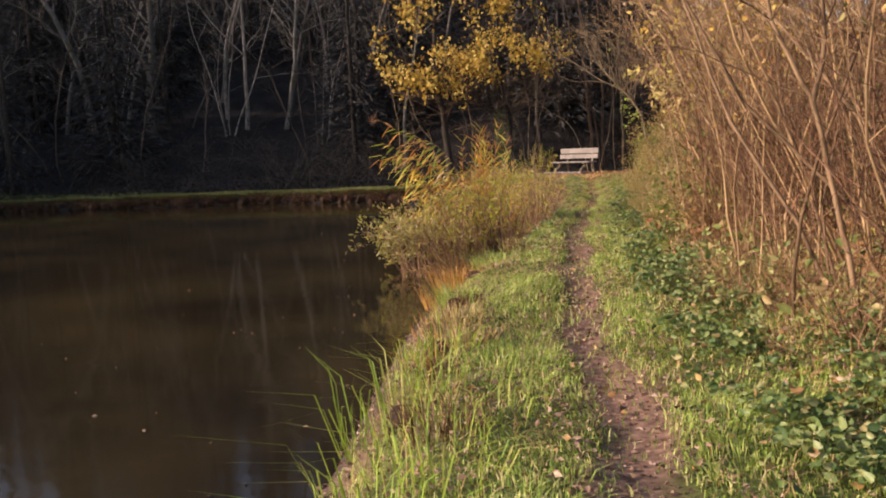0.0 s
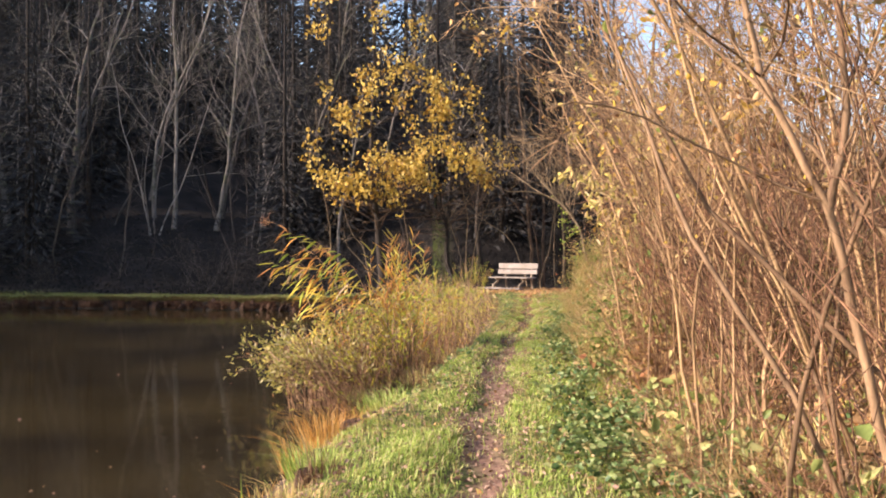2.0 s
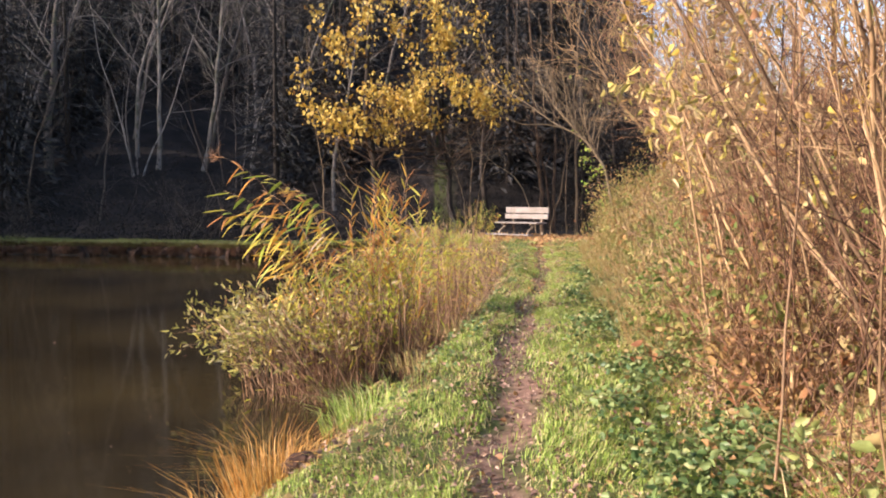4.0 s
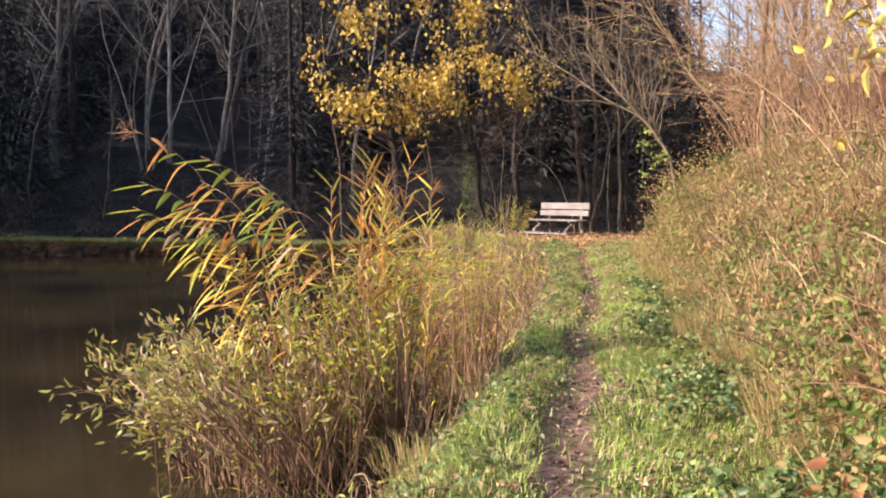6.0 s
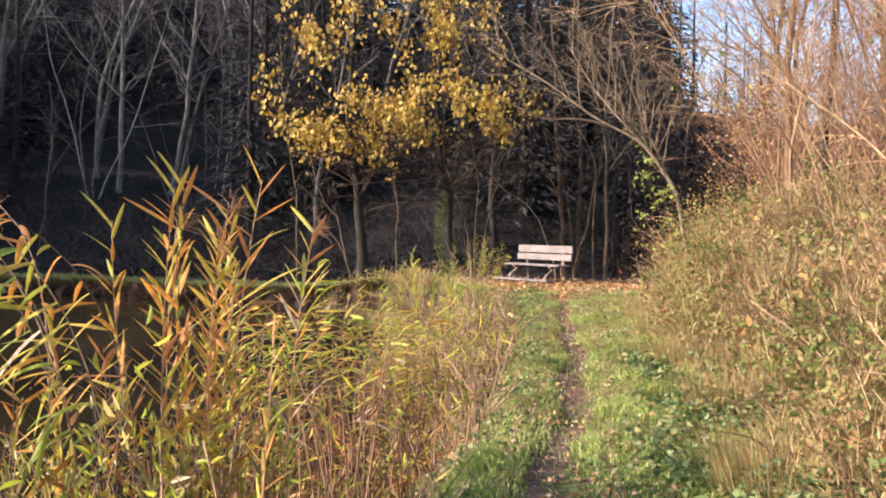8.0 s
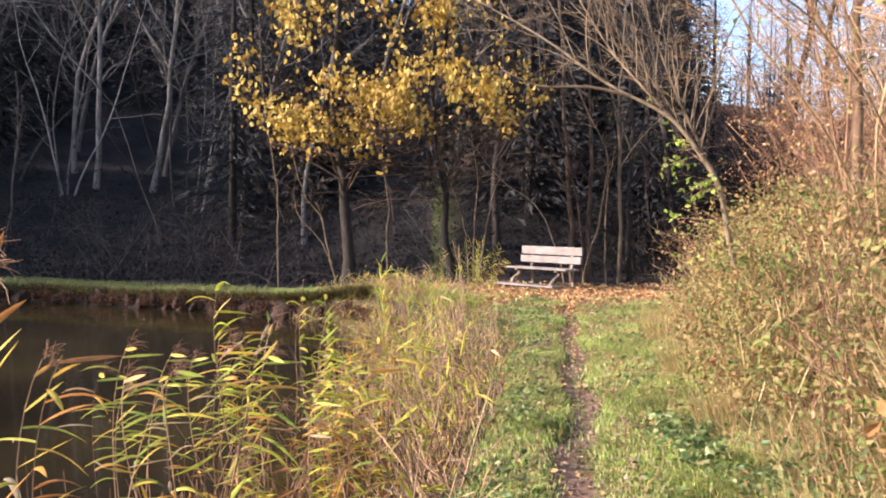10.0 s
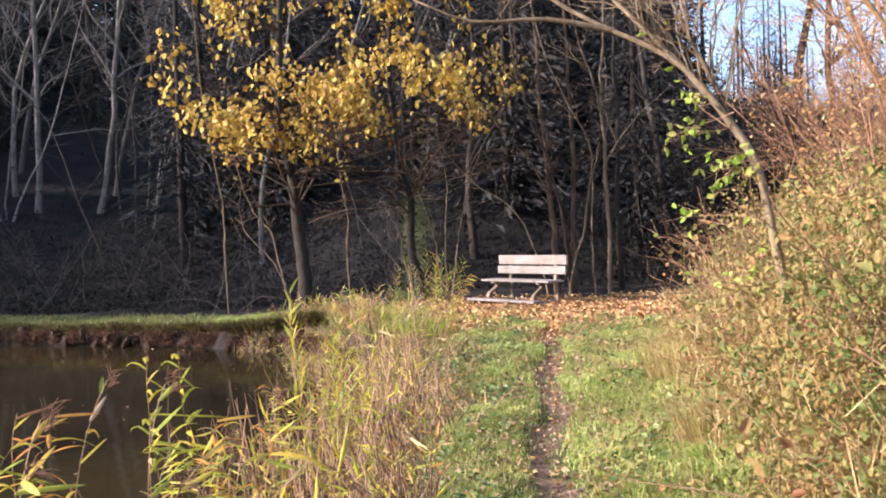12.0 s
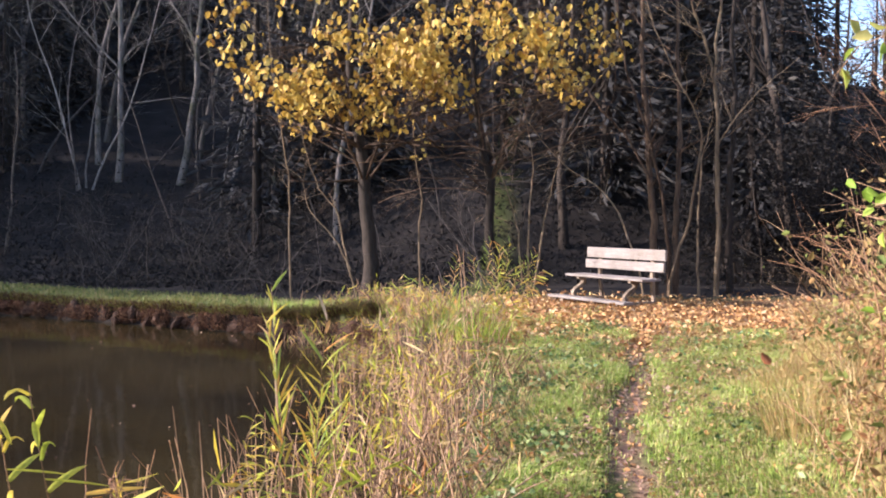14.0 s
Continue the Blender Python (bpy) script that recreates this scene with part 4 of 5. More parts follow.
def bramble_bush(x, y, w, d, h, r, n, leaf, label, canes=60, size=0.06, material=BARK_RED):
    """A mound of arching canes and leaves."""
    z = float(ground_z(x, y))
    n = int(n * 0.62)
    size *= 1.15
    global ORIGIN
    ORIGIN = np.array((x, y, z - 0.05))
    bush = thing("bramble_bush", x, y, z - 0.05, label, "bush")
    cane = Buf()
    spots = []
    for _ in range(canes):
        p = np.array((r.uniform(-w, w) * 0.6, r.uniform(-d, d) * 0.6, 0))
        g = r.uniform(0, 2 * np.pi)
        pts = wander(r, p, (0.5 * np.cos(g), 0.5 * np.sin(g), 1.0), h * r.uniform(0.6, 1.2), 9, 0.12, -0.09)
        if not clear(pts):
            continue
        tube(cane, pts, np.linspace(0.006, 0.0025, 9), 3)
        for q in range(2, 9):
            spots.append(pts[q])
            if r.uniform() < 0.35:
                limbs(cane, r, pts[q], r.normal(0, 1, 3) + np.array((0, 0, 0.3)), r.uniform(0.15, 0.45), 0.0022, 0)
    tangle = part("cane_tangle", cane, material, bush, kind="stuff")
    # leaves over the mound, thicker near its surface
    u = unit(r.normal(0, 1, (n, 3)) * np.array((1, 1, 1)))
    u[:, 2] = np.abs(u[:, 2])
    rad = r.uniform(0.72, 1.1, n)[:, None] * (1 + 0.22 * np.sin(u[:, :1] * 7 + u[:, 1:2] * 5) + 0.12 * np.sin(u[:, 2:] * 11 + u[:, :1] * 9))
    at = u * rad * np.array((w, d, h))
    hubs = at[r.integers(0, n, max(14, n // 16))]
    own = r.integers(0, len(hubs), n)
    at = hubs[own] + r.normal(0, 0.075, (n, 3)) * (0.5 + r.uniform(0, 1.2, (n, 1)))
    S = np.array(spots) if spots else at[:1]
    k = n // 4
    at[:k] = S[r.integers(0, len(S), k)] + r.normal(0, 0.05, (k, 3))
    ORIGIN = np.zeros(3)
    b = Buf()
    leaves(b, at, u * 0.6 + r.normal(0, 0.7, (n, 3)), r.uniform(0.45, 1.0, n) * size * np.where(own % 5 == 0, 1.6, 1.0), 0.6, 0.3, r, rounded=True)
    part("leaves", b, leaf, tangle, kind="stuff")
    # dry grass growing through the mound
    k = int(620 * w * d / 0.7)
    tufts = r.uniform(-1, 1, (24, 2)) * np.array((w, d))
    at = tufts[r.integers(0, 24, k)] + r.normal(0, 0.09, (k, 2))
    dome = np.sqrt(np.clip(1 - (at[:, 0] / w) ** 2 - (at[:, 1] / d) ** 2, 0, 1))
    b = Buf()
    blades(b, np.column_stack((at, h * dome * 0.75)), at / np.array((w, d)) * 0.5 + r.normal(0, 0.75, (k, 2)), r.uniform(0.08, 0.3, k), r.uniform(0.003, 0.007, k), 1.6, r)
    part("dry_grass", b, WISPS, bush, "pale dry grass", "stuff")
    return bush


BR = "sunlit bramble thicket with yellowing leaves on the bank"
BR2 = "low tangle of dry grass and bramble"
for k, y in enumerate(np.arange(9.0, 23.5, 1.25)):
    px = float(path_x(y)) + 0.35 * max(0.0, y - 20)
    h = 0.5 + 0.55 * float(smooth(10, 15, y))
    bramble_bush(px + (2.1 if y < 14 else 1.8) + 0.15 * math.sin(k * 2.3), y, 0.8, 0.95, h, r, 2100, (BRAMBLE, SHRUB, BRAMBLE2)[k % 3], BR, size=0.04)
    bramble_bush(px + 3.1 + 0.25 * math.sin(k * 1.7), y + 0.4, 1.1, 1.1, 0.7 + 0.3 * float(smooth(10, 15, y)) + 0.2 * math.sin(k * 1.3), r, 2000, (BRAMBLE2, BRAMBLE, SHRUB)[k % 3], BR, size=0.045)
    bramble_bush(px + 1.5 + 0.12 * math.sin(k * 3.1), y + 0.5, 0.4, 0.7, 0.4 + 0.1 * math.sin(k), r, 750, (BRAMBLE, HERB, BRAMBLE2)[k % 3], BR2, 40, 0.046)
for x, y, w, d, h, n, leaf in ((6.6, 12.2, 1.5, 1.6, 0.8, 2600, BRAMBLE), (7.0, 15.2, 1.5, 1.6, 0.9, 2600, BRAMBLE), (7.8, 18.4, 1.5, 1.8, 1.0, 2600, BRAMBLE),
                               (4.6, 7.6, 1.3, 1.4, 1.0, 2600, BRAMBLE), (4.8, 5.0, 1.3, 1.6, 1.0, 2600, BRAMBLE), (4.4, 2.6, 1.2, 1.5, 1.0, 2400, BRAMBLE), (3.5, 6.7, 0.7, 0.9, 0.8, 1800, SHRUB), (3.4, 8.0, 0.5, 0.7, 0.8, 1600, DEAD), (3.0, 7.2, 0.45, 0.6, 0.7, 1200, BRAMBLE2), (2.85, 7.5, 0.38, 0.5, 1.0, 1500, BRAMBLE), (2.95, 8.3, 0.4, 0.5, 1.1, 1500, BRAMBLE2)):
    bramble_bush(x, y, w, d, h, r, n, leaf, BR if leaf is not DEAD else "rusty dead bracken beside the path", 60 if x > 3 else 120, size=0.05)
for x, y, w, h in ((3.9, 16.5, 0.36, 1.15), (3.9, 17.0, 0.36, 1.35), (4.4, 17.5, 0.55, 1.45), (4.65, 18.1, 0.55, 1.5)):
    bramble_bush(x, y, w, 0.5, h, r, 3600, BRAMBLE, BR, 14, 0.032, BARK_OLD)
for x, y in ((2.45, 2.5), (2.5, 3.6), (2.45, 4.7), (2.75, 5.6)):
    bramble_bush(x, y, 0.4, 0.6, 0.42, r, 300, PALE_GREEN, "pale green bramble sprawling under the hazels", size=0.068)

for x, y, w, h in ((2.95, 9.3, 0.35, 0.5), (3.25, 10.4, 0.4, 0.55), (3.7, 11.4, 0.5, 0.7), (3.9, 12.9, 0.5, 0.6), (4.2, 14.4, 0.5, 0.7), (4.6, 16.0, 0.5, 0.7), (3.0, 8.6, 0.3, 0.45)):
    bramble_bush(x, y, w, w * 1.1, h, r, 1500, FRESH, "fresh green bramble patch on the sunlit bank", 30, 0.042, BARK_OLD)

# dry tan grass on the bank, in tussocks
DRY = leaf_mat("dry_grass", [(0.0, (0.28, 0.17, 0.07)), (0.45, (0.50, 0.35, 0.15)), (0.75, (0.62, 0.48, 0.23)), (0.9, (0.44, 0.44, 0.12)), (1.0, (0.24, 0.32, 0.07))], 0.3, 0.7, 0.2)
b = Buf()
hub_y = r.uniform(8.8, 24.5, 240)
hub_x = path_x(hub_y) + 1.25 + np.abs(r.normal(0, 0.85, 240)) + 0.2 * np.sin(hub_y * 1.9)
hub_h = r.uniform(0.14, 0.34, 240) + r.uniform(0.0, 0.5, 240) * smooth(1.4, 2.6, hub_x - path_x(hub_y))
hub_w = r.normal(0, 0.4, (240, 2))
pick = r.integers(0, 240, 32000)
n = len(pick)
x, y = hub_x[pick] + r.normal(0, 0.13, n), hub_y[pick] + r.normal(0, 0.15, n)
blades(b, np.stack((x, y, ground_z(x, y) - 0.02), 1), hub_w[pick] + r.normal(0, 0.3, (n, 2)), hub_h[pick] * r.uniform(0.5, 1.2, n), r.uniform(0.003, 0.006, n), 0.9, r)
tagged(part("dry_grass", b, DRY, None, "tan dry grass tangled over the bank", "stuff"), category="grass")

# dead stalks standing and fallen among the brambles
b = Buf()
for _ in range(220):
    y = r.uniform(8.6, 24.0)
    x = float(path_x(y)) + 1.5 + abs(r.normal(0, 0.9))
    p = np.array((x, y, float(ground_z(x, y)) + r.uniform(0.0, 0.35)))
    pts = wander(r, p, np.array((r.normal(-0.2, 0.5), r.normal(0, 0.5), r.uniform(0.3, 1.2))), r.uniform(0.4, 1.3), 7, 0.1, -0.03)
    if not clear(pts):
        continue
    tube(b, pts, np.linspace(0.0065, 0.0025, 7), 4)
    for _ in range(3):
        limbs(b, r, pts[r.integers(2, 6)], r.normal(0, 0.8, 3) + np.array((0, 0, 0.4)), r.uniform(0.12, 0.4), 0.0028, 0)
tagged(part("dead_stalks", b, STRAW, None, "dry pinkish weed stalks leaning over the bramble bank", "stuff"), category="stalks")


# ---------------------------------------------------------------- reeds and waterside plants
def reed(r, h, blades_n, leaf, habit, plume=False):
    """One reed: a stem and its long folded blades, which stand out as a fan, stream to one side or hang from a bowed top."""
    plant = new("reed")
    bow = {"fan": 0.05, "stream": 0.12, "hang": 0.26}[habit]
    s = np.linspace(0, 1, 12)
    pts = np.stack((bow * h * s ** 3.4, 0.03 * h * np.sin(s * 2 + r.uniform(0, 3)), h * (s - 0.55 * bow * s ** 5)), 1)
    b = Buf()
    tube(b, pts, np.linspace(0.0052, 0.0022, 12), 5)
    part("stem", b, STRAW, plant)
    for k in range(blades_n):
        f = 0.4 + 0.6 * (k + r.uniform(0, 0.6)) / blades_n
        i = min(10, int(f * 11))
        p = pts[i] + (pts[i + 1] - pts[i]) * (f * 11 - i)
        way = 1.0 if habit != "fan" and r.uniform() < 0.8 else (-1.0) ** k
        rise = {"fan": r.uniform(0.7, 2.0), "stream": r.uniform(-0.45, 0.9), "hang": r.uniform(-0.9, 0.25)}[habit]
        out = np.array((way, r.normal(0, 1.1 if habit == "hang" else 0.7), rise))
        out /= np.linalg.norm(out)
        ln = r.uniform(0.17, 0.4 if habit != "hang" else 0.33) * (1.0 if f < 0.85 else 0.8)
        m = 7
        q = np.linspace(0, 1, m)
        line = p + out * (q * ln)[:, None] - np.array((0, 0, 1.0)) * (ln * r.uniform(0.02, 0.2 if habit == "fan" else 0.6) * q ** 2.2)[:, None]
        side = np.cross(out, (0, 0, 1.0))
        side /= np.linalg.norm(side)
        tilt = r.uniform(-0.8, 0.8)
        side = side * np.cos(tilt) + np.cross(out, side) * np.sin(tilt)
        w = ((0.62 if habit == "fan" else 1.0) * r.uniform(0.010, 0.018) * np.sin(np.pi * (0.16 + 0.84 * q)) ** 0.8 + 0.0006)[:, None]
        keel = np.cross(side, out) * w * 0.45
        v = np.concatenate((line - side * w, line + keel, line + side * w))
        b = Buf()
        b.add(v, [(c * m + i, c * m + i + 1, (c + 1) * m + i + 1, (c + 1) * m + i) for c in range(2) for i in range(m - 1)])
        part("blade", b, leaf, plant)
    if plume:
        b = Buf()
        for _ in range(26):
            q = pts[-1] + np.array((r.uniform(0, 0.05), 0, r.uniform(-0.06, 0.05)))
            tube(b, wander(r, q, r.normal(0, 0.3, 3) + np.array((0.5, 0, 0.6)), r.uniform(0.05, 0.12), 4, 0.12, -0.3), np.linspace(0.0028, 0.001, 4), 3)
        part("plume", b, BARK_RED, plant, "brown feathery plume")
    return plant


r = np.random.default_rng(41)
REED_KINDS = {}
for habit, h, n, leaf, plume, label in (
        ("fan", 2.7, 26, REED_RED, False, "tall upright reed with a fan of rusty blades"), ("fan", 2.5, 24, REED_RED, True, "tall upright reed with a fan of rusty blades"), ("fan", 2.2, 20, REED_LEAF, False, "upright reed with stiff yellow-green blades"),
        ("hang", 2.85, 19, REED_RED, True, "bowed reed with orange blades hanging over the water"), ("hang", 2.7, 17, REED_LEAF, False, "bowed reed with yellow blades hanging over the water"), ("hang", 2.6, 16, REED_RED, False, "bowed reed with orange blades hanging over the water"),
        ("stream", 1.9, 15, REED_LIME, False, "reed with yellow-green blades streaming to one side"), ("stream", 1.7, 13, REED_RED, False, "reed with yellow and rusty blades streaming to one side"),
        ("stream", 1.55, 12, REED_LEAF, True, "short reed with yellowing blades at the water's edge"), ("stream", 1.75, 6, REED_LEAF, True, "nearly bare reed stem with a few last blades")):
    o = tagged(reed(r, h, n, leaf, habit, plume), label, "reed", "reeds along the shore")
    REED_KINDS.setdefault(habit, []).append([o, False])


def plant_reed(habit, x, y, scale, turn, lean=0.0, which=None):
    """Sets one reed in the shallows; turn: where its blades stream, in degrees from +x; the first of a kind is the original."""
    kinds = REED_KINDS[habit]
    pick = kinds[r.integers(0, len(kinds)) if which is None else which]
    z = max(WATER - 0.25, float(ground_z(x, y)) - 0.03)
    m = Matrix.Translation((x, y, z)) @ pose(0, 0, 0, r.normal(0, 4), lean + r.normal(0, 4), 0) @ pose(0, 0, 0, 0, 0, turn)
    o = pick[0] if not pick[1] else copy_thing(pick[0], m)
    o.matrix_basis = m
    pick[1] = True
    o.scale = (scale, scale, scale)


# the clump at the pond bend
for _ in range(14):
    plant_reed("hang", r.normal(-0.34, 0.26), r.normal(11.75, 0.22), r.uniform(0.9, 1.1), 180 + r.normal(0, 28), -3)
for _ in range(14):
    plant_reed("fan", r.normal(0.38, 0.13), r.normal(12.0, 0.2), r.uniform(0.8, 1.04), r.uniform(-50, 50), 0)
for _ in range(14):
    plant_reed("fan", r.uniform(-0.8, 0.7), r.normal(11.9, 0.4), r.uniform(0.58, 0.74), r.uniform(0, 360), 0)
# loose reeds farther along, their blades blown towards the path
for x, y, k, lean in ((-0.15, 14.6, 1.08, -6), (-0.3, 14.75, 1.0, -9), (0.45, 16.4, 1.1, -13), (0.55, 16.6, 1.0, -10), (0.3, 16.2, 0.95, -8), (0.6, 15.6, 0.9, 3), (0.85, 16.1, 0.85, 5), (0.7, 18.2, 0.74, 2), (0.55, 18.0, 0.7, -4), (0.62, 18.35, 0.72, 6)):
    plant_reed("stream", x, y, k, r.normal(0, 22), lean, r.choice((0, 1, 1, 3)))
for _ in range(16):
    plant_reed("stream", r.uniform(-0.25, 0.85), r.uniform(16.0, 18.8), r.uniform(0.72, 1.0), r.normal(-5, 30), r.normal(-3, 8))
for _ in range(8):
    plant_reed("stream", r.uniform(-0.7, 0.5), r.uniform(15.2, 17.2), r.uniform(0.9, 1.12), r.normal(0, 40), r.normal(-4, 8), 2)
for _ in range(20):
    y = r.uniform(13.4, 18.2)
    plant_reed("stream", float(shore_x(y)) - 0.15 - abs(r.normal(0, 0.45)), y, r.uniform(0.62, 0.95), r.normal(0, 35), r.normal(-2, 6))
for _ in range(9):
    plant_reed("stream", r.uniform(0.3, 1.3), r.uniform(18.2, 21.0), r.uniform(0.45, 0.62), r.normal(0, 35), r.normal(0, 5))
for x, y, k in ((0.9, 20.5, 0.92), (0.96, 20.6, 0.84), (1.42, 19.5, 0.86), (1.38, 19.7, 0.7), (1.15, 20.9, 0.7)):
    plant_reed("fan", x, y, k, r.uniform(0, 360), 0, 2)
# the tuft of reeds before the bench
for _ in range(16):
    plant_reed("fan", r.uniform(1.3, 2.2), r.uniform(24.0, 25.4), r.uniform(0.46, 0.6), r.uniform(-40, 40), r.normal(0, 9), 2)
for _ in range(6):
    plant_reed("stream", r.uniform(1.3, 2.3), r.uniform(23.8, 25.4), r.uniform(0.5, 0.7), r.normal(0, 30), r.normal(8, 6))


def herb_stalks(name, label, clumps, each, xs, ys, h, material, leaf, leaf_n, leaf_size, lean=0.2, girth=0.0055):
    """Clumps of dead stalks with some leaves: too many to count."""
    b, lv = Buf(), Buf()
    at, hh = [], []
    for _ in range(clumps):
        y = r.uniform(ys[0], ys[1])
        x = float(shore_x(y)) + r.normal((xs[0] + xs[1]) / 2, (xs[1] - xs[0]) / 3.2)
        tall = r.uniform(h[0], h[1])
        way = r.normal(0, lean, 2)
        for _ in range(int(each * r.uniform(0.4, 1.6))):
            px, py = x + r.normal(0, 0.13), y + r.normal(0, 0.16)
            if px > path_x(py) - 0.6:
                continue
            p = np.array((px, py, max(float(ground_z(px, py)), WATER - 0.2)))
            k = tall * r.uniform(0.5, 1.15)
            pts = wander(r, p, np.append(way + r.normal(0, lean * 0.6, 2), 1.0), k, 5, 0.07, -0.01)
            tube(b, pts, np.linspace(girth, 0.4 * girth, 5), 3)
            at.append(pts[r.integers(1, 5)])
    at = np.array(at)
    ob = tagged(part(name, b, material, None, label, "stuff"), category="reeds")
    if leaf_n:
        k = r.integers(0, len(at), leaf_n)
        leaves(lv, at[k] + r.normal(0, 0.04, (leaf_n, 3)), r.normal(0, 0.6, (leaf_n, 3)) + np.array((0, 0, -0.3)), r.uniform(0.5, 1.5, leaf_n) * leaf_size, 0.085, 0.04, r)
        tagged(part(name + "_leaves", lv, leaf, None, label, "stuff"), category="reeds")
    return ob


herb_stalks("dry_reed_stalks", "dense dry pinkish reed stalks along the shore", 150, 10, (-0.45, 0.85), (11.0, 28.3), (0.2, 0.66), STRAW, WISPS, 2000, 0.12, 0.42, 0.0065)
herb_stalks("dead_reed_litter", "broken brown reeds lying in the shallows", 210, 15, (-1.0, 0.5), (11.5, 27.0), (0.15, 0.45), BARK_RUST, REED_RED, 2600, 0.15, 0.7)
herb_stalks("tall_dry_reeds", "tall dry reed stalks before the corner of the pond", 36, 8, (-0.95, 0.15), (18.3, 24.5), (0.7, 1.2), STRAW, REED_LIME, 420, 0.18, 0.12, 0.0065)
herb_stalks("green_reed_shoots", "thin yellow-green reed shoots among the dry stalks", 60, 6, (-0.5, 0.4), (14.0, 27.0), (0.4, 0.9), STRAW, REED_LIME, 1100, 0.17, 0.25)
herb_stalks("broken_reed_stems", "bare broken reed stems leaning in the shallows", 60, 5, (-1.6, -0.2), (13.5, 20.5), (0.6, 1.25), BARK_RED, REED_RED, 420, 0.2, 0.3)
herb_stalks("corner_reeds", "dry broken reeds at the corner of the pond", 120, 20, (-0.6, 0.7), (26.0, 29.9), (0.2, 0.55), STRAW, REED_LEAF, 2500, 0.16, 0.35)
herb_stalks("waterside_herbs", "tall brown dying herbs with yellow leaves at the pond bend", 60, 13, (-1.15, 0.1), (10.7, 12.9), (0.6, 1.3), BARK_RED, REED_LIME, 900, 0.11, 0.16)


def willow_bush(x, y, w, d, h, r, n, leaf, label):
    bush = thing("willow_bush", x, y, WATER - 0.1, label, "bush")
    tw, tips = Buf(), []
    for _ in range(46):
        p = np.array((r.uniform(-w, w) * 0.7, r.uniform(-d, d) * 0.7, 0))
        dd = np.array((p[0] / w * 0.8 + r.normal(0, 0.25) - 0.1, p[1] / d * 0.6 + r.normal(0, 0.25), 1.0))
        limbs(tw, r, p, dd, h * r.uniform(0.6, 1.1), 0.011, 2, 4, 0.5, 0.1, -0.01, tips, 0.45, 4, 0.35)
    top = part("branching", tw, STRAW, bush, kind="stuff")
    P = np.array([p for p, q in tips])
    D = np.array([q for p, q in tips])
    pick = r.integers(0, len(P), n)
    b = Buf()
    leaves(b, P[pick] + r.normal(0, 0.04, (n, 3)), unit(D[pick]) + r.normal(0, 0.5, (n, 3)), r.uniform(0.045, 0.09, n), 0.27, 0.2, r, rounded=True)
    part("leaves", b, leaf, top, kind="stuff")
    return bush


WB = "grey-green willow bush with yellowing leaves at the pond edge"
willow_bush(-0.62, 11.25, 0.42, 0.5, 0.98, r, 1150, WILLOW, WB)
willow_bush(0.15, 11.1, 0.5, 0.5, 1.25, r, 1000, WILLOW, WB)
willow_bush(0.55, 11.5, 0.2, 0.3, 1.3, r, 800, REED_LIME, "lime-green leafy weed among the reeds")


def tuft(name, x, y, n, h, spread, leaf, label, width=0.008, z=None):
    z = float(ground_z(x, y)) if z is None else z
    t = thing(name, x, y, z - 0.02, label, "grass tuft")
    a = r.uniform(0, 2 * np.pi, n)
    q = np.sqrt(r.uniform(0, 1, n)) * spread
    at = np.stack((np.cos(a) * q, np.sin(a) * q, np.zeros(n)), 1)
    lean = np.stack((np.cos(a), np.sin(a)), 1) * (q / spread)[:, None] * 0.7 + r.normal(0, 0.18, (n, 2))
    b = Buf()
    blades(b, at, lean, r.uniform(0.5, 1.1, n) * h, width, 0.7, r)
    part("foliage", b, leaf, t, kind="stuff")


for x, y, n, h, s in ((-0.16, 2.9, 34, 0.6, 0.22), (-0.42, 2.6, 18, 0.7, 0.2), (0.05, 3.4, 26, 0.42, 0.22), (-0.12, 2.2, 26, 0.52, 0.22), (-0.2, 4.3, 22, 0.34, 0.2), (-0.2, 1.4, 26, 0.5, 0.22), (0.1, 2.6, 24, 0.36, 0.3), (0.12, 1.2, 40, 0.38, 0.3), (0.3, 1.9, 36, 0.26, 0.3), (-0.05, 0.6, 40, 0.45, 0.3)):
    tuft("grass_tuft", x, y, n, h, s, LIME, "tall lime-green sedge tuft at the water's edge", 0.009)
for x, y, n, h, s in ((0.05, 7.0, 380, 0.46, 0.24), (-0.12, 6.5, 110, 0.36, 0.18), (-0.1, 4.9, 60, 0.3, 0.18), (0.0, 3.4, 40, 0.3, 0.2)):
    tuft("sedge_tuft", x, y, n, h, s, SEDGE, "orange dying sedge tuft on the pond bank", 0.006)
for y in (0.9, 1.7, 2.3, 3.0, 3.6, 4.1, 4.5, 5.2, 5.7, 6.2, 7.6, 8.3, 8.9):
    tuft("dead_grass_tuft", float(shore_x(y)) + r.uniform(0.3, 0.75), y, int(r.uniform(60, 130)), r.uniform(0.16, 0.3), r.uniform(0.12, 0.2), (ROOTS, DRY, ROOTS)[int(y * 7) % 3], "brown dead grass tuft on the pond bank", 0.006)
for x, y, n, h, s in ((0.55, 8.4, 520, 0.34, 0.32), (0.45, 7.9, 220, 0.25, 0.25), (0.12, 5.5, 300, 0.28, 0.2)):
    tuft("grass_tuft", x, y, n, h, s, GRASS, "bright green grass tuft on the pond bank", 0.006)

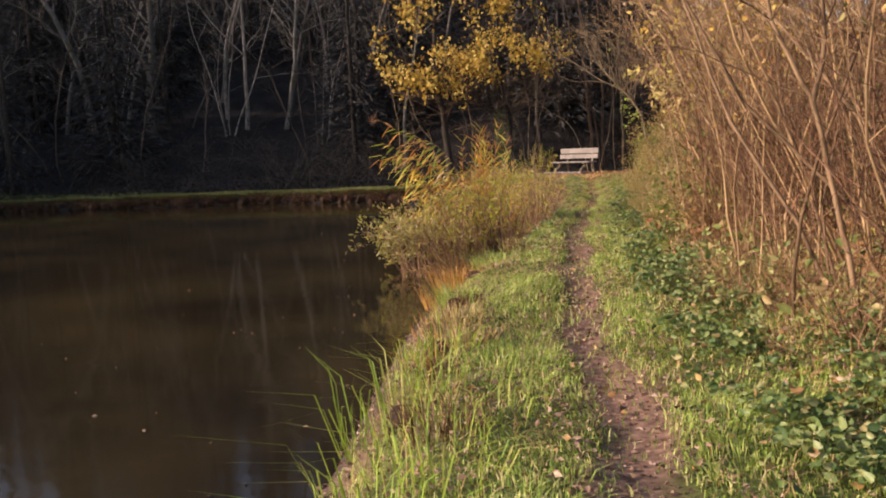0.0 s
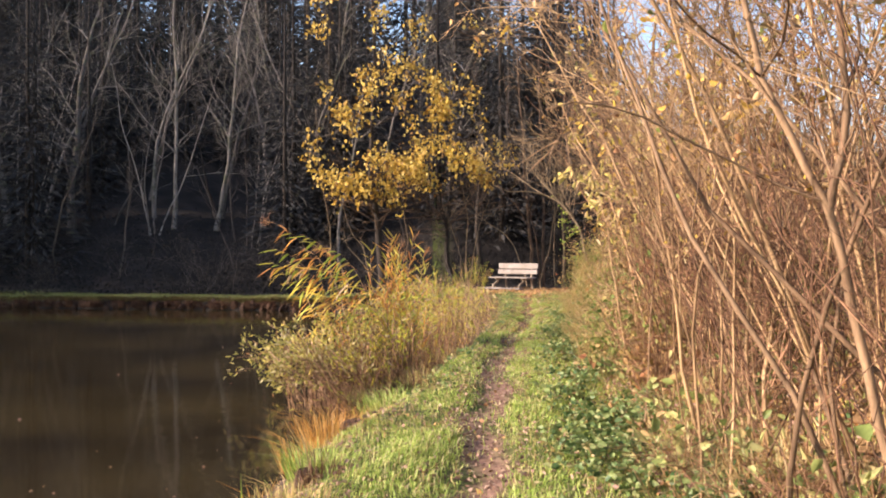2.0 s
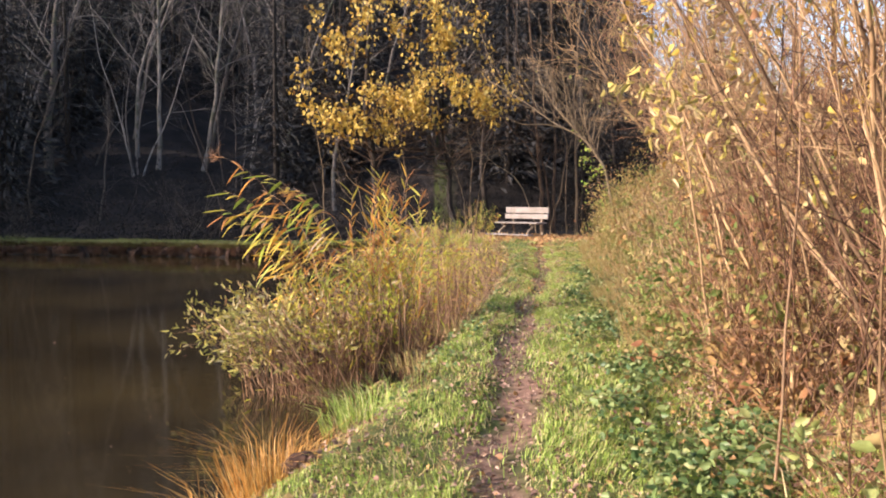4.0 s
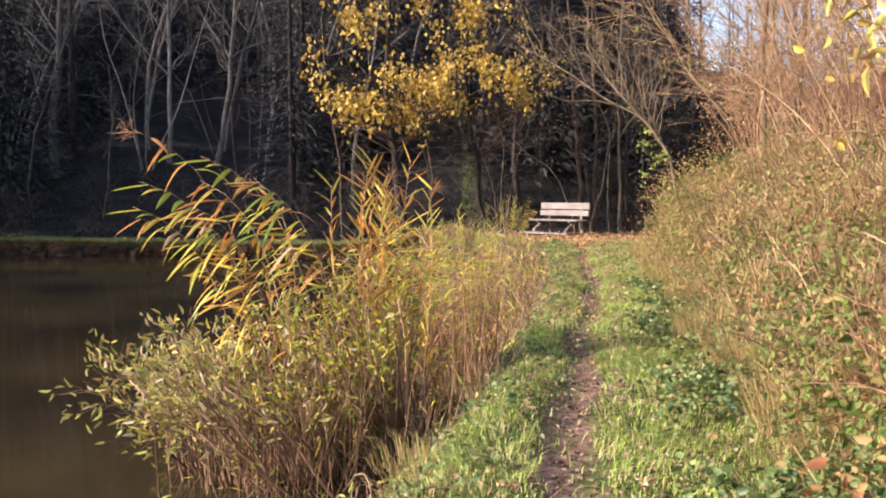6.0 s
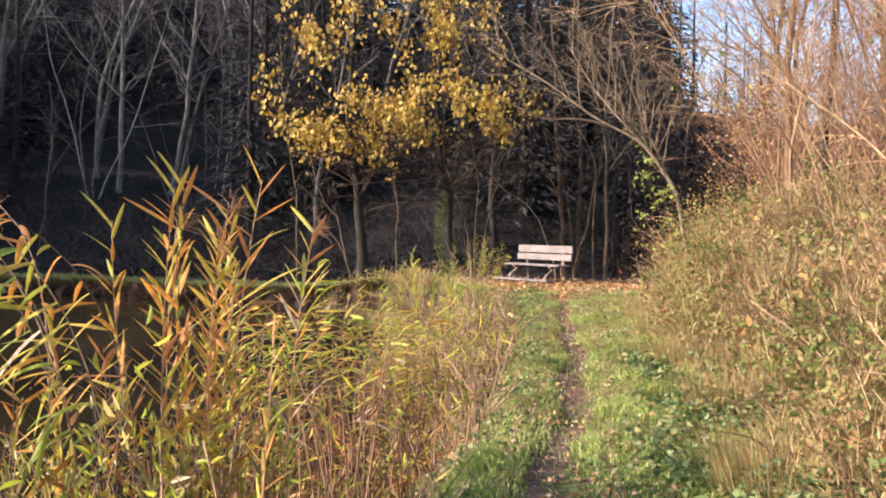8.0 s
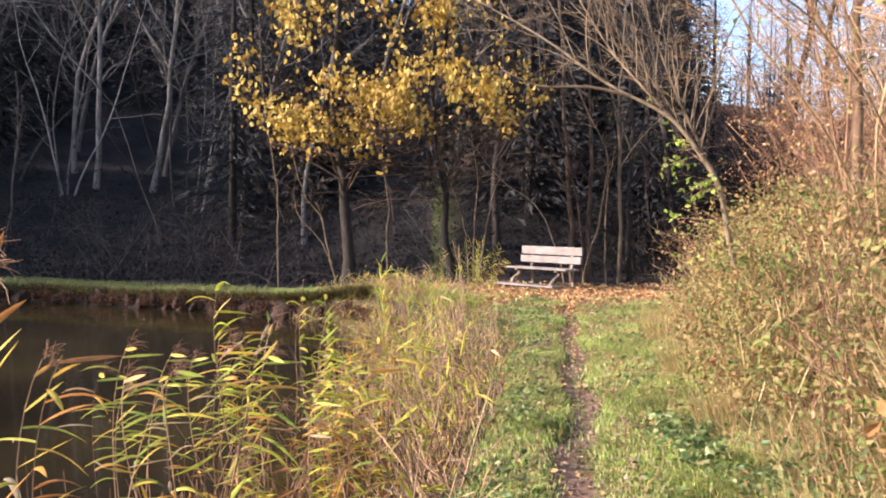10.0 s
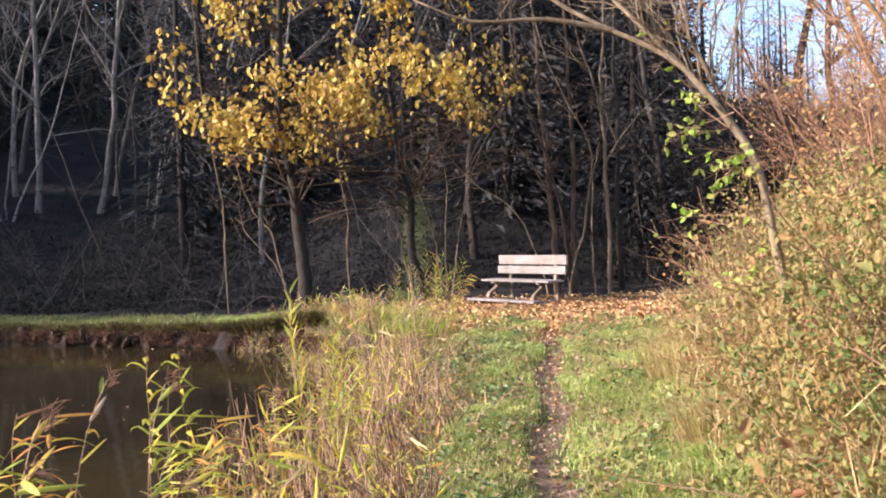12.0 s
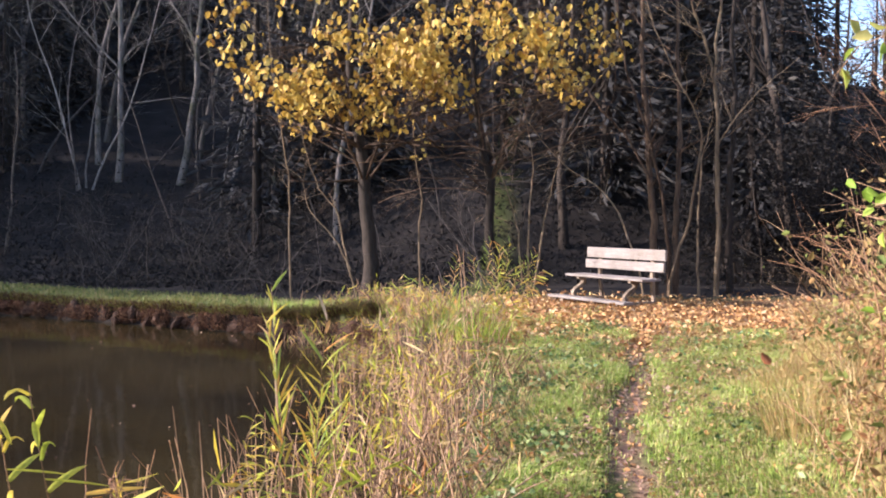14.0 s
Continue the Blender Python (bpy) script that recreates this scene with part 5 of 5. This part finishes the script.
for x, y, n, h, s in ((0.85, 9.7, 220, 0.22, 0.3), (1.2, 11.0, 220, 0.22, 0.3), (2.8, 9.7, 420, 0.4, 0.26), (2.95, 10.9, 520, 0.45, 0.28), (3.05, 12.2, 500, 0.45, 0.3), (3.4, 13.9, 500, 0.45, 0.3), (3.75, 16.3, 500, 0.4, 0.3), (4.05, 18.6, 500, 0.4, 0.3), (4.4, 20.8, 500, 0.4, 0.35)):
    tuft("dry_grass_tuft", x, y, n, h, s, DRY, "fluffy tan dry grass tuft beside the path", 0.004)

# ---------------------------------------------------------------- turf, herbs and fallen leaves
def scatter(n, y0, y1, left, right, gap=0.0, bias=1.0):
    """Places on the verge beside the path; gap keeps the worn strip free."""
    y = y0 + (y1 - y0) * r.uniform(0, 1, n) ** bias
    lo, hi = np.maximum(path_x(y) + left, shore_x(y) - 0.05), path_x(y) + right
    x = lo + (hi - lo) * r.uniform(0, 1, n)
    ok = np.abs(x - path_x(y) + 0.05 * np.sin(y * 2.1)) > gap * (0.6 + 0.6 * r.uniform(0, 1, n))
    x, y = x[ok], y[ok]
    return np.stack((x, y, ground_z(x, y)), 1)


b = Buf()
at = np.concatenate((scatter(200000, -1.0, 27.0, -1.5, 1.7, 0.2), scatter(80000, 11.0, 26.0, -0.7, 1.5, 0.14), scatter(3500, 0.0, 11.0, 1.2, 2.4), scatter(16000, 20, 29.5, -5.0, -0.8), scatter(2500, -1, 24, -0.25, 0.25)))
patch = 0.5 + 0.25 * np.sin(at[:, 0] * 3.1 + np.sin(at[:, 1] * 1.7)) * np.sin(at[:, 1] * 2.3 + 1.0) + 0.35 * bumps(at[:, 0] * 3.3 + 5, at[:, 1] * 2.6)
patch = np.clip(patch, 0, 1)
keep = (r.uniform(0, 1, len(at)) < 1 - 0.9 * smooth(0.62, 0.85, path_x(at[:, 1]) - at[:, 0] + 0.12 * np.sin(at[:, 1] * 2.9)) * (at[:, 1] > 11.5) * (at[:, 1] < 23)) & (r.uniform(0, 1, len(at)) < (0.2 + 1.5 * patch) * np.where((at[:, 1] < 8) & (at[:, 0] < shore_x(at[:, 1]) + 0.75 + 0.25 * np.sin(at[:, 1] * 3.7)), 0.25, 1.0))
at, patch = at[keep], patch[keep]
n = len(at)
flow = np.stack((bumps(at[:, 0] * 2 + 7, at[:, 1] * 2), bumps(at[:, 0] * 2, at[:, 1] * 2 + 9)), 1)
blades(b, at, r.normal(0, 0.4, (n, 2)) + 0.9 * flow, r.uniform(0.035, 0.1, n) * (0.4 + 1.35 * patch ** 2), r.uniform(0.004, 0.008, n), 0.9, r)
n = 26000
x, y = r.uniform(-2.6, 1.9, n), r.uniform(26, 31.2, n)
inside = np.minimum(shore_x(y) - x, far_shore_y(x) - y)
ok = (inside < -0.14) & (inside > -1.1)
x, y = x[ok], y[ok]
n = len(x)
blades(b, np.stack((x, y, ground_z(x, y) - 0.01), 1), r.normal(0, 0.45, (n, 2)), r.uniform(0.08, 0.3, n), 0.012, 0.9, r)
tagged(part("grass", b, GRASS, None, "short green autumn grass on both sides of the footpath", "stuff"), category="grass")
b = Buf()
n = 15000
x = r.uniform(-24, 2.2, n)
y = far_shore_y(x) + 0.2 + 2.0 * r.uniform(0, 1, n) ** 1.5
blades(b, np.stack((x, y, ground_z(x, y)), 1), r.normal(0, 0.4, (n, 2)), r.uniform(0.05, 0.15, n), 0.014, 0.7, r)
tagged(part("far_grass", b, DIM_GRASS, None, "dull green grass strip on the far pond bank", "stuff"), category="grass")

b = Buf()
at = scatter(60000, 0.0, 16.5, 0.4, 2.6, 0.35)
d = at[:, 0] - path_x(at[:, 1])
lump = bumps(at[:, 0] * 2.6 + 2, at[:, 1] * 2.4)
ok = r.uniform(0, 1, len(at)) < smooth(0.3, 0.8, d) * (1 - 0.9 * smooth(1.15, 1.7, d) * (1 - 0.6 * smooth(8, 10, at[:, 1]))) * smooth(-0.15, 0.2, lump)
at, lump = at[ok], lump[ok]
n = len(at)
at[:, 2] += r.uniform(0.01, 0.10, n) + 0.16 * np.clip(lump, 0, 1)
leaves(b, at, r.normal(0, 1, (n, 3)) * np.array((1, 1, 0.35)), r.uniform(0.026, 0.062, n), 0.72, 0.3, r, rounded=True)
at = np.concatenate((scatter(9000, 12, 27, 0.35, 2.2, 0.35), scatter(9000, 8, 27, -1.1, -0.3, 0.3)))
lump = bumps(at[:, 0] * 3.0 + 4, at[:, 1] * 2.8 + 1)
at = at[lump > r.uniform(0.0, 0.35, len(at))]
n = len(at)
at[:, 2] += r.uniform(0.01, 0.11, n)
leaves(b, at, r.normal(0, 1, (n, 3)) * np.array((1, 1, 0.35)), r.uniform(0.025, 0.06, n), 0.7, 0.25, r)
tagged(part("low_herbs", b, HERB, None, "low green nettles and ground ivy beside the path", "stuff"), category="herbs")

b = Buf()
parts_at = [scatter(90, -1, 27, -0.35, 0.35), scatter(260, 12, 27, -0.3, 0.3), scatter(1100, -1, 26, -1.2, 2.6), scatter(1500, 16, 28, 0.3, 2.2), scatter(500, 18, 27, -1.0, 0.2), scatter(1800, 2, 24, 1.2, 3.2), scatter(3000, -0.5, 9, 0.95, 2.4)]
n = 19000
y = r.normal(27.9, 1.8, n)
x = r.uniform(1.2, 8.0, n)
parts_at.append(np.stack((x, y, ground_z(x, y)), 1)[(y < 33) & (x > shore_x(np.minimum(y, 30.2)) + 0.5)])
at = np.concatenate(parts_at)
n = len(at)
at[:, 2] += r.uniform(0.005, 0.03, n)
leaves(b, at, r.normal(0, 1, (n, 3)) * np.array((1, 1, 0.25)), r.uniform(0.025, 0.06, n) * (1 + 0.5 * smooth(20, 27, at[:, 1])), 0.7, 0.3, r)
bits = Buf()
at = np.concatenate((scatter(9000, -1.5, 27, -0.32, 0.32), scatter(8000, -1.5, 26, -1.3, 1.6), scatter(2200, -1, 9, -1.9, -0.7), scatter(5000, 0, 10, 1.0, 2.4)))
n = len(at)
at[:, 2] += r.uniform(0.003, 0.05, n) * (np.abs(at[:, 0] - path_x(at[:, 1])) > 0.25) + 0.004
leaves(bits, at, r.normal(0, 1, (n, 3)) * np.array((1, 1, 0.3)), r.uniform(0.012, 0.05, n), 0.55, 0.35, r)
tagged(part("leaf_bits", bits, LITTER, None, "small brown bits of dead leaves and stems on the ground", "stuff"), category="leaves")
straw = Buf()
at = np.concatenate((scatter(22000, -1.0, 26.5, -1.4, 1.9, 0.2), scatter(16000, 13, 27, -1.0, 2.4, 0.2)))
n = len(at)
blades(straw, at, r.normal(0, 0.9, (n, 2)), r.uniform(0.03, 0.11, n), 0.005, 1.0, r)
tagged(part("withered_grass", straw, WISPS, None, "pale withered blades among the green grass", "stuff"), category="grass")
tagged(part("fallen_leaves", b, DEAD, None, "orange and brown fallen leaves over the ground", "stuff"), category="leaves")

b = Buf()
n = 200
y = r.uniform(-2, 31, n)
x = np.minimum(shore_x(y), np.where(y > 29, -1.5, 9.0)) - 0.25 - r.exponential(1.6, n)
leaves(b, np.stack((x, y, np.full(n, WATER + 0.006)), 1), r.normal(0, 1, (n, 3)) * np.array((1, 1, 0.06)), r.uniform(0.02, 0.05, n), 0.6, 0.1, r)
tagged(part("floating_leaves", b, LITTER, None, "brown and yellow leaves floating on the pond", "stuff"), category="leaves")

# rough dead grass over the field behind the thicket
b = Buf()
n = 26000
x, y = 3.4 + np.abs(r.normal(0, 6.0, n)), r.uniform(-6, 29, n)
x = np.maximum(x, path_x(y) + 2.4)
tall = 0.5 + 0.5 * bumps(x * 0.8, y * 0.8)
blades(b, np.stack((x, y, ground_z(x, y) - 0.02), 1), r.normal(0, 0.5, (n, 2)), r.uniform(0.15, 0.5, n) * (0.5 + tall), 0.009, 1.1, r)
tagged(part("rough_grass", b, DRY, None, "rough dead grass on the field behind the thicket", "stuff"), category="grass")

# ---------------------------------------------------------------- clods along the far bank
def bank_clod(seed):
    """A rounded lump of wet sod and roots."""
    bm = bmesh.new()
    bmesh.ops.create_icosphere(bm, subdivisions=3, radius=1.0)
    for v in bm.verts:
        k = 1 + 0.22 * noise.noise(v.co * 1.7 + Vector((seed, 0, 0))) + 0.12 * noise.noise(v.co * 4.5 + Vector((0, seed, 0)))
        v.co = Vector((v.co.x * 0.19, v.co.y * 0.15, v.co.z * 0.22)) * k
    ob = part("bank_clod", bm, BARK_POST)
    return tagged(ob, "dark wet lump of sod and roots on the bank", "sod", "clods along the far bank")


CLODS = [bank_clod(s) for s in (1.3, 4.7, 9.1)]
for k in range(112):
    if k < 13:
        y = 26.8 + 0.275 * k
        x = float(shore_x(y))
    else:
        x = -2.3 - 0.2 * (k - 13) + r.normal(0, 0.08)
        y = float(far_shore_y(x))
    m = Matrix.Translation((x, y + 0.02 + r.normal(0, 0.05), WATER + r.uniform(-0.02, 0.2))) @ pose(0, 0, 0, r.normal(0, 12), r.normal(0, 12), r.uniform(0, 360))
    s = r.uniform(0.5, 1.0)
    o = CLODS[k] if k < 3 else copy_thing(CLODS[k % 3], m)
    o.matrix_basis = m
    o.scale = (s * r.uniform(0.9, 1.7), s * r.uniform(0.7, 1.0), s * r.uniform(0.7, 1.1))

for x, y, s in ((-0.12, 2.5, 0.8), (0.02, 3.65, 0.7), (-0.02, 4.55, 0.9), (0.1, 5.35, 0.75), (0.0, 6.2, 0.8), (0.22, 6.9, 0.7)):
    m = Matrix.Translation((x, y, float(ground_z(x, y)) + 0.01)) @ pose(0, 0, 0, r.normal(0, 12), r.normal(0, 12), r.uniform(0, 360))
    o = copy_thing(CLODS[int(y) % 3], m)
    o.scale = (s * 0.8, s, s * 0.5)
    tagged(o, group="clods along the near bank")

b = Buf()
n = 13000
x = r.uniform(-22, 1.2, n)
y = far_shore_y(x) + r.uniform(-0.02, 0.22, n)
at = np.stack((x, y, ground_z(x, y + 0.15) - r.uniform(0, 0.12, n)), 1)
blades(b, at, np.stack((r.normal(0, 0.35, n), -r.uniform(0.2, 0.9, n)), 1), r.uniform(0.06, 0.2, n) * (0.7 + 0.6 * np.clip(bumps(x * 1.3, x * 0.7), 0, 1)), 0.016, 1.4, r)
n = 1500
y = r.uniform(28.9, 30.3, n)
x = shore_x(y) + r.uniform(-0.03, 0.25, n)
blades(b, np.stack((x, y, ground_z(x + 0.15, y + 0.1) - r.uniform(0, 0.1, n)), 1), np.stack((-r.uniform(0.1, 0.8, n), -r.uniform(0.1, 0.8, n)), 1), r.uniform(0.1, 0.32, n), 0.014, 1.5, r)
roots = Buf()
n = 15000
x = r.uniform(-22, 0.2, n)
y = far_shore_y(x) + r.normal(-0.02, 0.07, n)
lump = np.sin(x * 6.1 + np.sin(x * 2.3)) + 0.6 * np.sin(x * 13.7)
keep = lump > r.uniform(-1.2, 0.9, n)
x, y, lump = x[keep], y[keep], lump[keep]
n = len(x)
at = np.stack((x, y - 0.05 * np.clip(lump, 0, 2), WATER + r.uniform(0.02, 0.3, n)), 1)
m = 2200
y = r.uniform(26.0, 30.2, m)
at = np.concatenate((at, np.stack((shore_x(y) + r.normal(0.0, 0.07, m), y, WATER + r.uniform(0.02, 0.34, m)), 1)))
n += m
blades(roots, at, np.stack((r.normal(0, 0.6, n), -r.uniform(0.2, 1.0, n)), 1), r.uniform(0.04, 0.13, n), 0.016, 2.6, r)
tagged(part("bank_roots", roots, ROOTS, None, "rusty brown roots and dead sedge on the bank's edge", "stuff"), category="roots")
tagged(part("bank_fringe", b, FRINGE, None, "brown and green grass hanging over the far bank's edge", "stuff"), category="grass")
for x, y, n, h, s, leaf in ((-0.4, 30.2, 160, 0.3, 0.3, LIME), (0.4, 29.2, 200, 0.35, 0.35, SEDGE), (0.9, 28.0, 200, 0.35, 0.35, LIME), (1.6, 26.8, 220, 0.4, 0.35, LIME), (1.1, 27.2, 200, 0.35, 0.3, SEDGE), (-1.4, 30.6, 160, 0.3, 0.3, GRASS), (1.9, 25.4, 220, 0.4, 0.35, LIME), (0.2, 29.0, 160, 0.3, 0.3, DRY), (1.4, 28.4, 200, 0.3, 0.4, GRASS)):
    tuft("grass_tuft", x, y, n, h, s, leaf, "rough grass tuft near the corner of the pond", 0.01)

# ---------------------------------------------------------------- woods on the hill
q = np.random.default_rng(3)


def fir(r, h):
    tree = new("fir_tree")
    b = Buf()
    tube(b, [(0, 0, -0.3), (0.03, 0, h * 0.5), (0, 0, h)], [0.15, 0.09, 0.03], 6)
    part("trunk", b, BARK_DARK, tree)
    n = int(h * 110)
    f = r.uniform(0.03, 1.0, n)
    ang = r.uniform(0, 2 * np.pi, n)
    reach = (1 - f) * h * 0.2 + 0.3
    out = np.stack((np.cos(ang), np.sin(ang), r.uniform(-0.5, 0.05, n)), 1)
    at = np.stack((np.zeros(n), np.zeros(n), f * h), 1) + out * (reach * r.uniform(0.0, 0.75, n))[:, None]
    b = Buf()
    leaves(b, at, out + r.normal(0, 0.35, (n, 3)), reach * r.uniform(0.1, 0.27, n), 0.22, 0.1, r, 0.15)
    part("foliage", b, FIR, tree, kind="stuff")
    return tagged(tree, "dark fir of the wooded hillside and the added shading stand", "tree", "firs on the hillside")


FIRS = [fir(q, h) for h in (10, 12, 14, 16)]
firs = []
for _ in range(84):
    x, y = q.uniform(-46, 9), q.uniform(43, 74)
    firs.append((x, y + 0.06 * abs(x)))
for _ in range(50):
    firs.append((q.uniform(-46, -16), q.uniform(39, 60)))
for _ in range(46):
    firs.append((q.uniform(-40, 4), q.uniform(62, 80)))
for _ in range(14):
    firs.append((q.uniform(-40, -14), q.uniform(37.5, 41.0)))
for _ in range(14):
    firs.append((q.uniform(-13, 9), q.uniform(39, 42)))
sizes = [1.0 if y < 55 else 1.5 for x, y in firs]
for _ in range(16):
    firs.append((q.uniform(7.2, 10.8), q.uniform(38, 48)))
    sizes.append(q.uniform(0.75, 1.0))
for _ in range(44):
    firs.append((q.uniform(11, 48), q.uniform(70, 84)))
    sizes.append(q.uniform(0.28, 0.5))
for _ in range(40):
    x = q.uniform(7.5, 36)
    firs.append((x, q.uniform(40, 66)))
    sizes.append(0.6 - 0.2 * float(smooth(10, 18, x)))
for _ in range(12):
    firs.append((q.uniform(3.0, 9.0), q.uniform(44, 52)))
    sizes.append(q.uniform(1.15, 1.35))
for _ in range(14):
    firs.append((q.uniform(9.3, 14.0), q.uniform(37.5, 42.5)))
    sizes.append(q.uniform(0.42, 0.55))
for k, (x, y) in enumerate(firs):
    m = Matrix.Translation((x, y, float(ground_z(x, y)))) @ pose(0, 0, 0, 0, 0, q.uniform(0, 360))
    if k < 4:
        FIRS[k].matrix_basis = m
    else:
        copy_thing(FIRS[k % 4], m).scale = (sizes[k],) * 3
# unseen tall firs added past the pond's end to keep sun off the hillside
for k in range(46):
    x, y = q.uniform(-58, -47), 22.5 + k * 0.62 + q.normal(0, 0.5)
    s = q.uniform(1.55, 1.9)
    copy_thing(FIRS[2 + k % 2], Matrix.Translation((x, y, float(ground_z(x, y)))) @ pose(0, 0, 0, 0, 0, q.uniform(0, 360))).scale = (s, s, s)


def sapling(r, h):
    tree = new("bare_sapling")
    b, crown = Buf(), Buf()
    pts = wander(r, (0, 0, -0.1), (r.normal(0, 0.16), r.normal(0, 0.08), 1), h, 9, 0.17, 0.02)
    rad = np.linspace(r.uniform(0.03, 0.065), 0.012, 9)
    tube(b, pts, rad, 5)
    for _ in range(11):
        i = r.integers(2, 8)
        limbs(crown, r, pts[i], np.append(r.normal(0, 0.8, 2), 0.9), h * r.uniform(0.12, 0.3), rad[i] * 0.45, 2, 5, 0.7, 0.14, 0.0, None, 0.5, 4, 0.2)
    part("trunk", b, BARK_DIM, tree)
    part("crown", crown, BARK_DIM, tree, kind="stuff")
    return tagged(tree, "bare grey sapling along the wood's edge", "tree", "saplings at the wood's edge")


SAPLINGS = [sapling(q, h) for h in (5, 6, 7, 8, 9, 10, 11)]
for k in range(36):
    x, y = q.uniform(-34, 9), 36.5 + abs(q.normal(0, 5))
    y += 0.06 * abs(x)
    m = Matrix.Translation((x, y, float(ground_z(x, y)))) @ pose(0, 0, 0, 0, 0, q.uniform(0, 360))
    if k < 7:
        SAPLINGS[k].matrix_basis = m
    else:
        copy_thing(SAPLINGS[k % 7], m)


# tall bare trees on the slope
TALL = []
for k, h in enumerate((13, 15, 14)):
    o = far_tree(-10 - 4 * k, 45 + k, h, 0.1, q, BARK_GREY, "tall bare grey tree on the wooded slope", depth=3, kids=7, spread=0.8, first=0.28)
    TALL.append(tagged(o, group="bare trees on the slope"))
for k in range(20):
    x, y = q.uniform(-34, 4), q.uniform(40.5, 50)
    copy_thing(TALL[k % 3], Matrix.Translation((x, y, float(ground_z(x, y)) - 0.1)) @ pose(0, 0, 0, 0, 0, q.uniform(0, 360)))

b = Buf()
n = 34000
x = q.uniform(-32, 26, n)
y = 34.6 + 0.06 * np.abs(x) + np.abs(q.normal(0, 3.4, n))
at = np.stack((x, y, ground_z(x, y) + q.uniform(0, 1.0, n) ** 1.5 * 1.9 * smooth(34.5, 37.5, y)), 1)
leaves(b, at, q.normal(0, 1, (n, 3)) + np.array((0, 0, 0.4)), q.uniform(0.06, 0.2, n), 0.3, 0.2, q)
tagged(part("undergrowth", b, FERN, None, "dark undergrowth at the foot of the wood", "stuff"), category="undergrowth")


# brown leafless thicket to the right of the bench
def twig_thicket(r, h):
    shrub = new("twig_shrub")
    b = Buf()
    for _ in range(16):
        limbs(b, r, np.append(r.normal(0, 0.3, 2), -0.1), np.array((r.normal(0, 0.35), r.normal(0, 0.35), 1.0)), h * r.uniform(0.6, 1.1), 0.014, 2, 6, 0.55, 0.12, 0.01, None, 0.5, 4, 0.25)
    part("branching", b, BARK_RED, shrub, kind="stuff")
    return tagged(shrub, "dense reddish-brown leafless shrub at the wood's edge", "shrub", "leafless shrubs at the wood's edge")


def dim_brush(r, h):
    shrub = new("brush_shrub")
    b = Buf()
    for _ in range(11):
        limbs(b, r, np.append(r.normal(0, 0.35, 2), -0.1), np.array((r.normal(0, 0.5), r.normal(0, 0.5), 1.0)), h * r.uniform(0.5, 1.1), 0.013, 2, 4, 0.7, 0.16, 0.0, None, 0.55, 4, 0.15)
    part("branching", b, BARK_DIM, shrub, kind="stuff")
    return tagged(shrub, "dim leafless brush at the foot of the wooded slope", "shrub", "brush along the far bank")


BRUSH = [dim_brush(q, h) for h in (2.0, 2.7, 3.4)]
for k in range(60):
    x = q.uniform(-27, 2.0)
    y = float(far_shore_y(x)) + 2.6 + abs(q.normal(0, 2.8)) + (2.0 if x > -2 else 0.0)
    m = Matrix.Translation((x, y, float(ground_z(x, y)))) @ pose(0, 0, 0, 0, 0, q.uniform(0, 360))
    o = BRUSH[k] if k < 3 else copy_thing(BRUSH[k % 3], m)
    o.matrix_basis = m

TWIGS = [twig_thicket(q, h) for h in (3.0, 3.8, 4.6)]
for k in range(64):
    x = q.uniform(8.5, 26)
    y = q.uniform(23, 38)
    if y > 26:
        x = max(x, 9.4 + 0.42 * (y - 29) + abs(q.normal(0, 1.5)))
    m = Matrix.Translation((x, y, float(ground_z(x, y)))) @ pose(0, 0, 0, 0, 0, q.uniform(0, 360))
    if k < 3:
        TWIGS[k].matrix_basis = m
    else:
        s = 1.0 if k < 34 else q.uniform(1.2, 1.6)
        copy_thing(TWIGS[k % 3], m).scale = (s, s, s)


# near-black evergreens added to stand for the shade in the hollow behind the bench
def evergreen(r, h):
    bush = new("evergreen_bush")
    b = Buf()
    spots = []
    for _ in range(7):
        limbs(b, r, np.append(r.normal(0, 0.15, 2), -0.1), np.array((r.normal(0, 0.4), r.normal(0, 0.4), 1.0)), h * r.uniform(0.6, 1.0), 0.03, 2, 7, 0.9, 0.12, 0.0, spots, 0.5, 4, 0.1)
    part("branching", b, BARK_DARK, bush, kind="stuff")
    P = np.array([p for p, d in spots])
    n = 3800
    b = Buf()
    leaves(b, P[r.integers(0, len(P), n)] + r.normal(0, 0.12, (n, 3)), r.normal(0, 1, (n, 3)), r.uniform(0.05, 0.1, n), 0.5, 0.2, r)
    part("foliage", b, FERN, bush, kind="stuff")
    return tagged(bush, "evergreen bush added to darken the shaded hollow behind the bench", "bush", "evergreens behind the bench")


EVERGREENS = [evergreen(q, h) for h in (3.4, 4.4)]
for k in range(13):
    x, y = 6.6 + 0.75 * k + q.normal(0, 0.2), 33.0 + q.uniform(0, 3.0) + 0.1 * k
    m = Matrix.Translation((x, y, float(ground_z(x, y)))) @ pose(0, 0, 0, 0, 0, q.uniform(0, 360))
    if k < 2:
        EVERGREENS[k].matrix_basis = m
    else:
        copy_thing(EVERGREENS[k % 2], m)
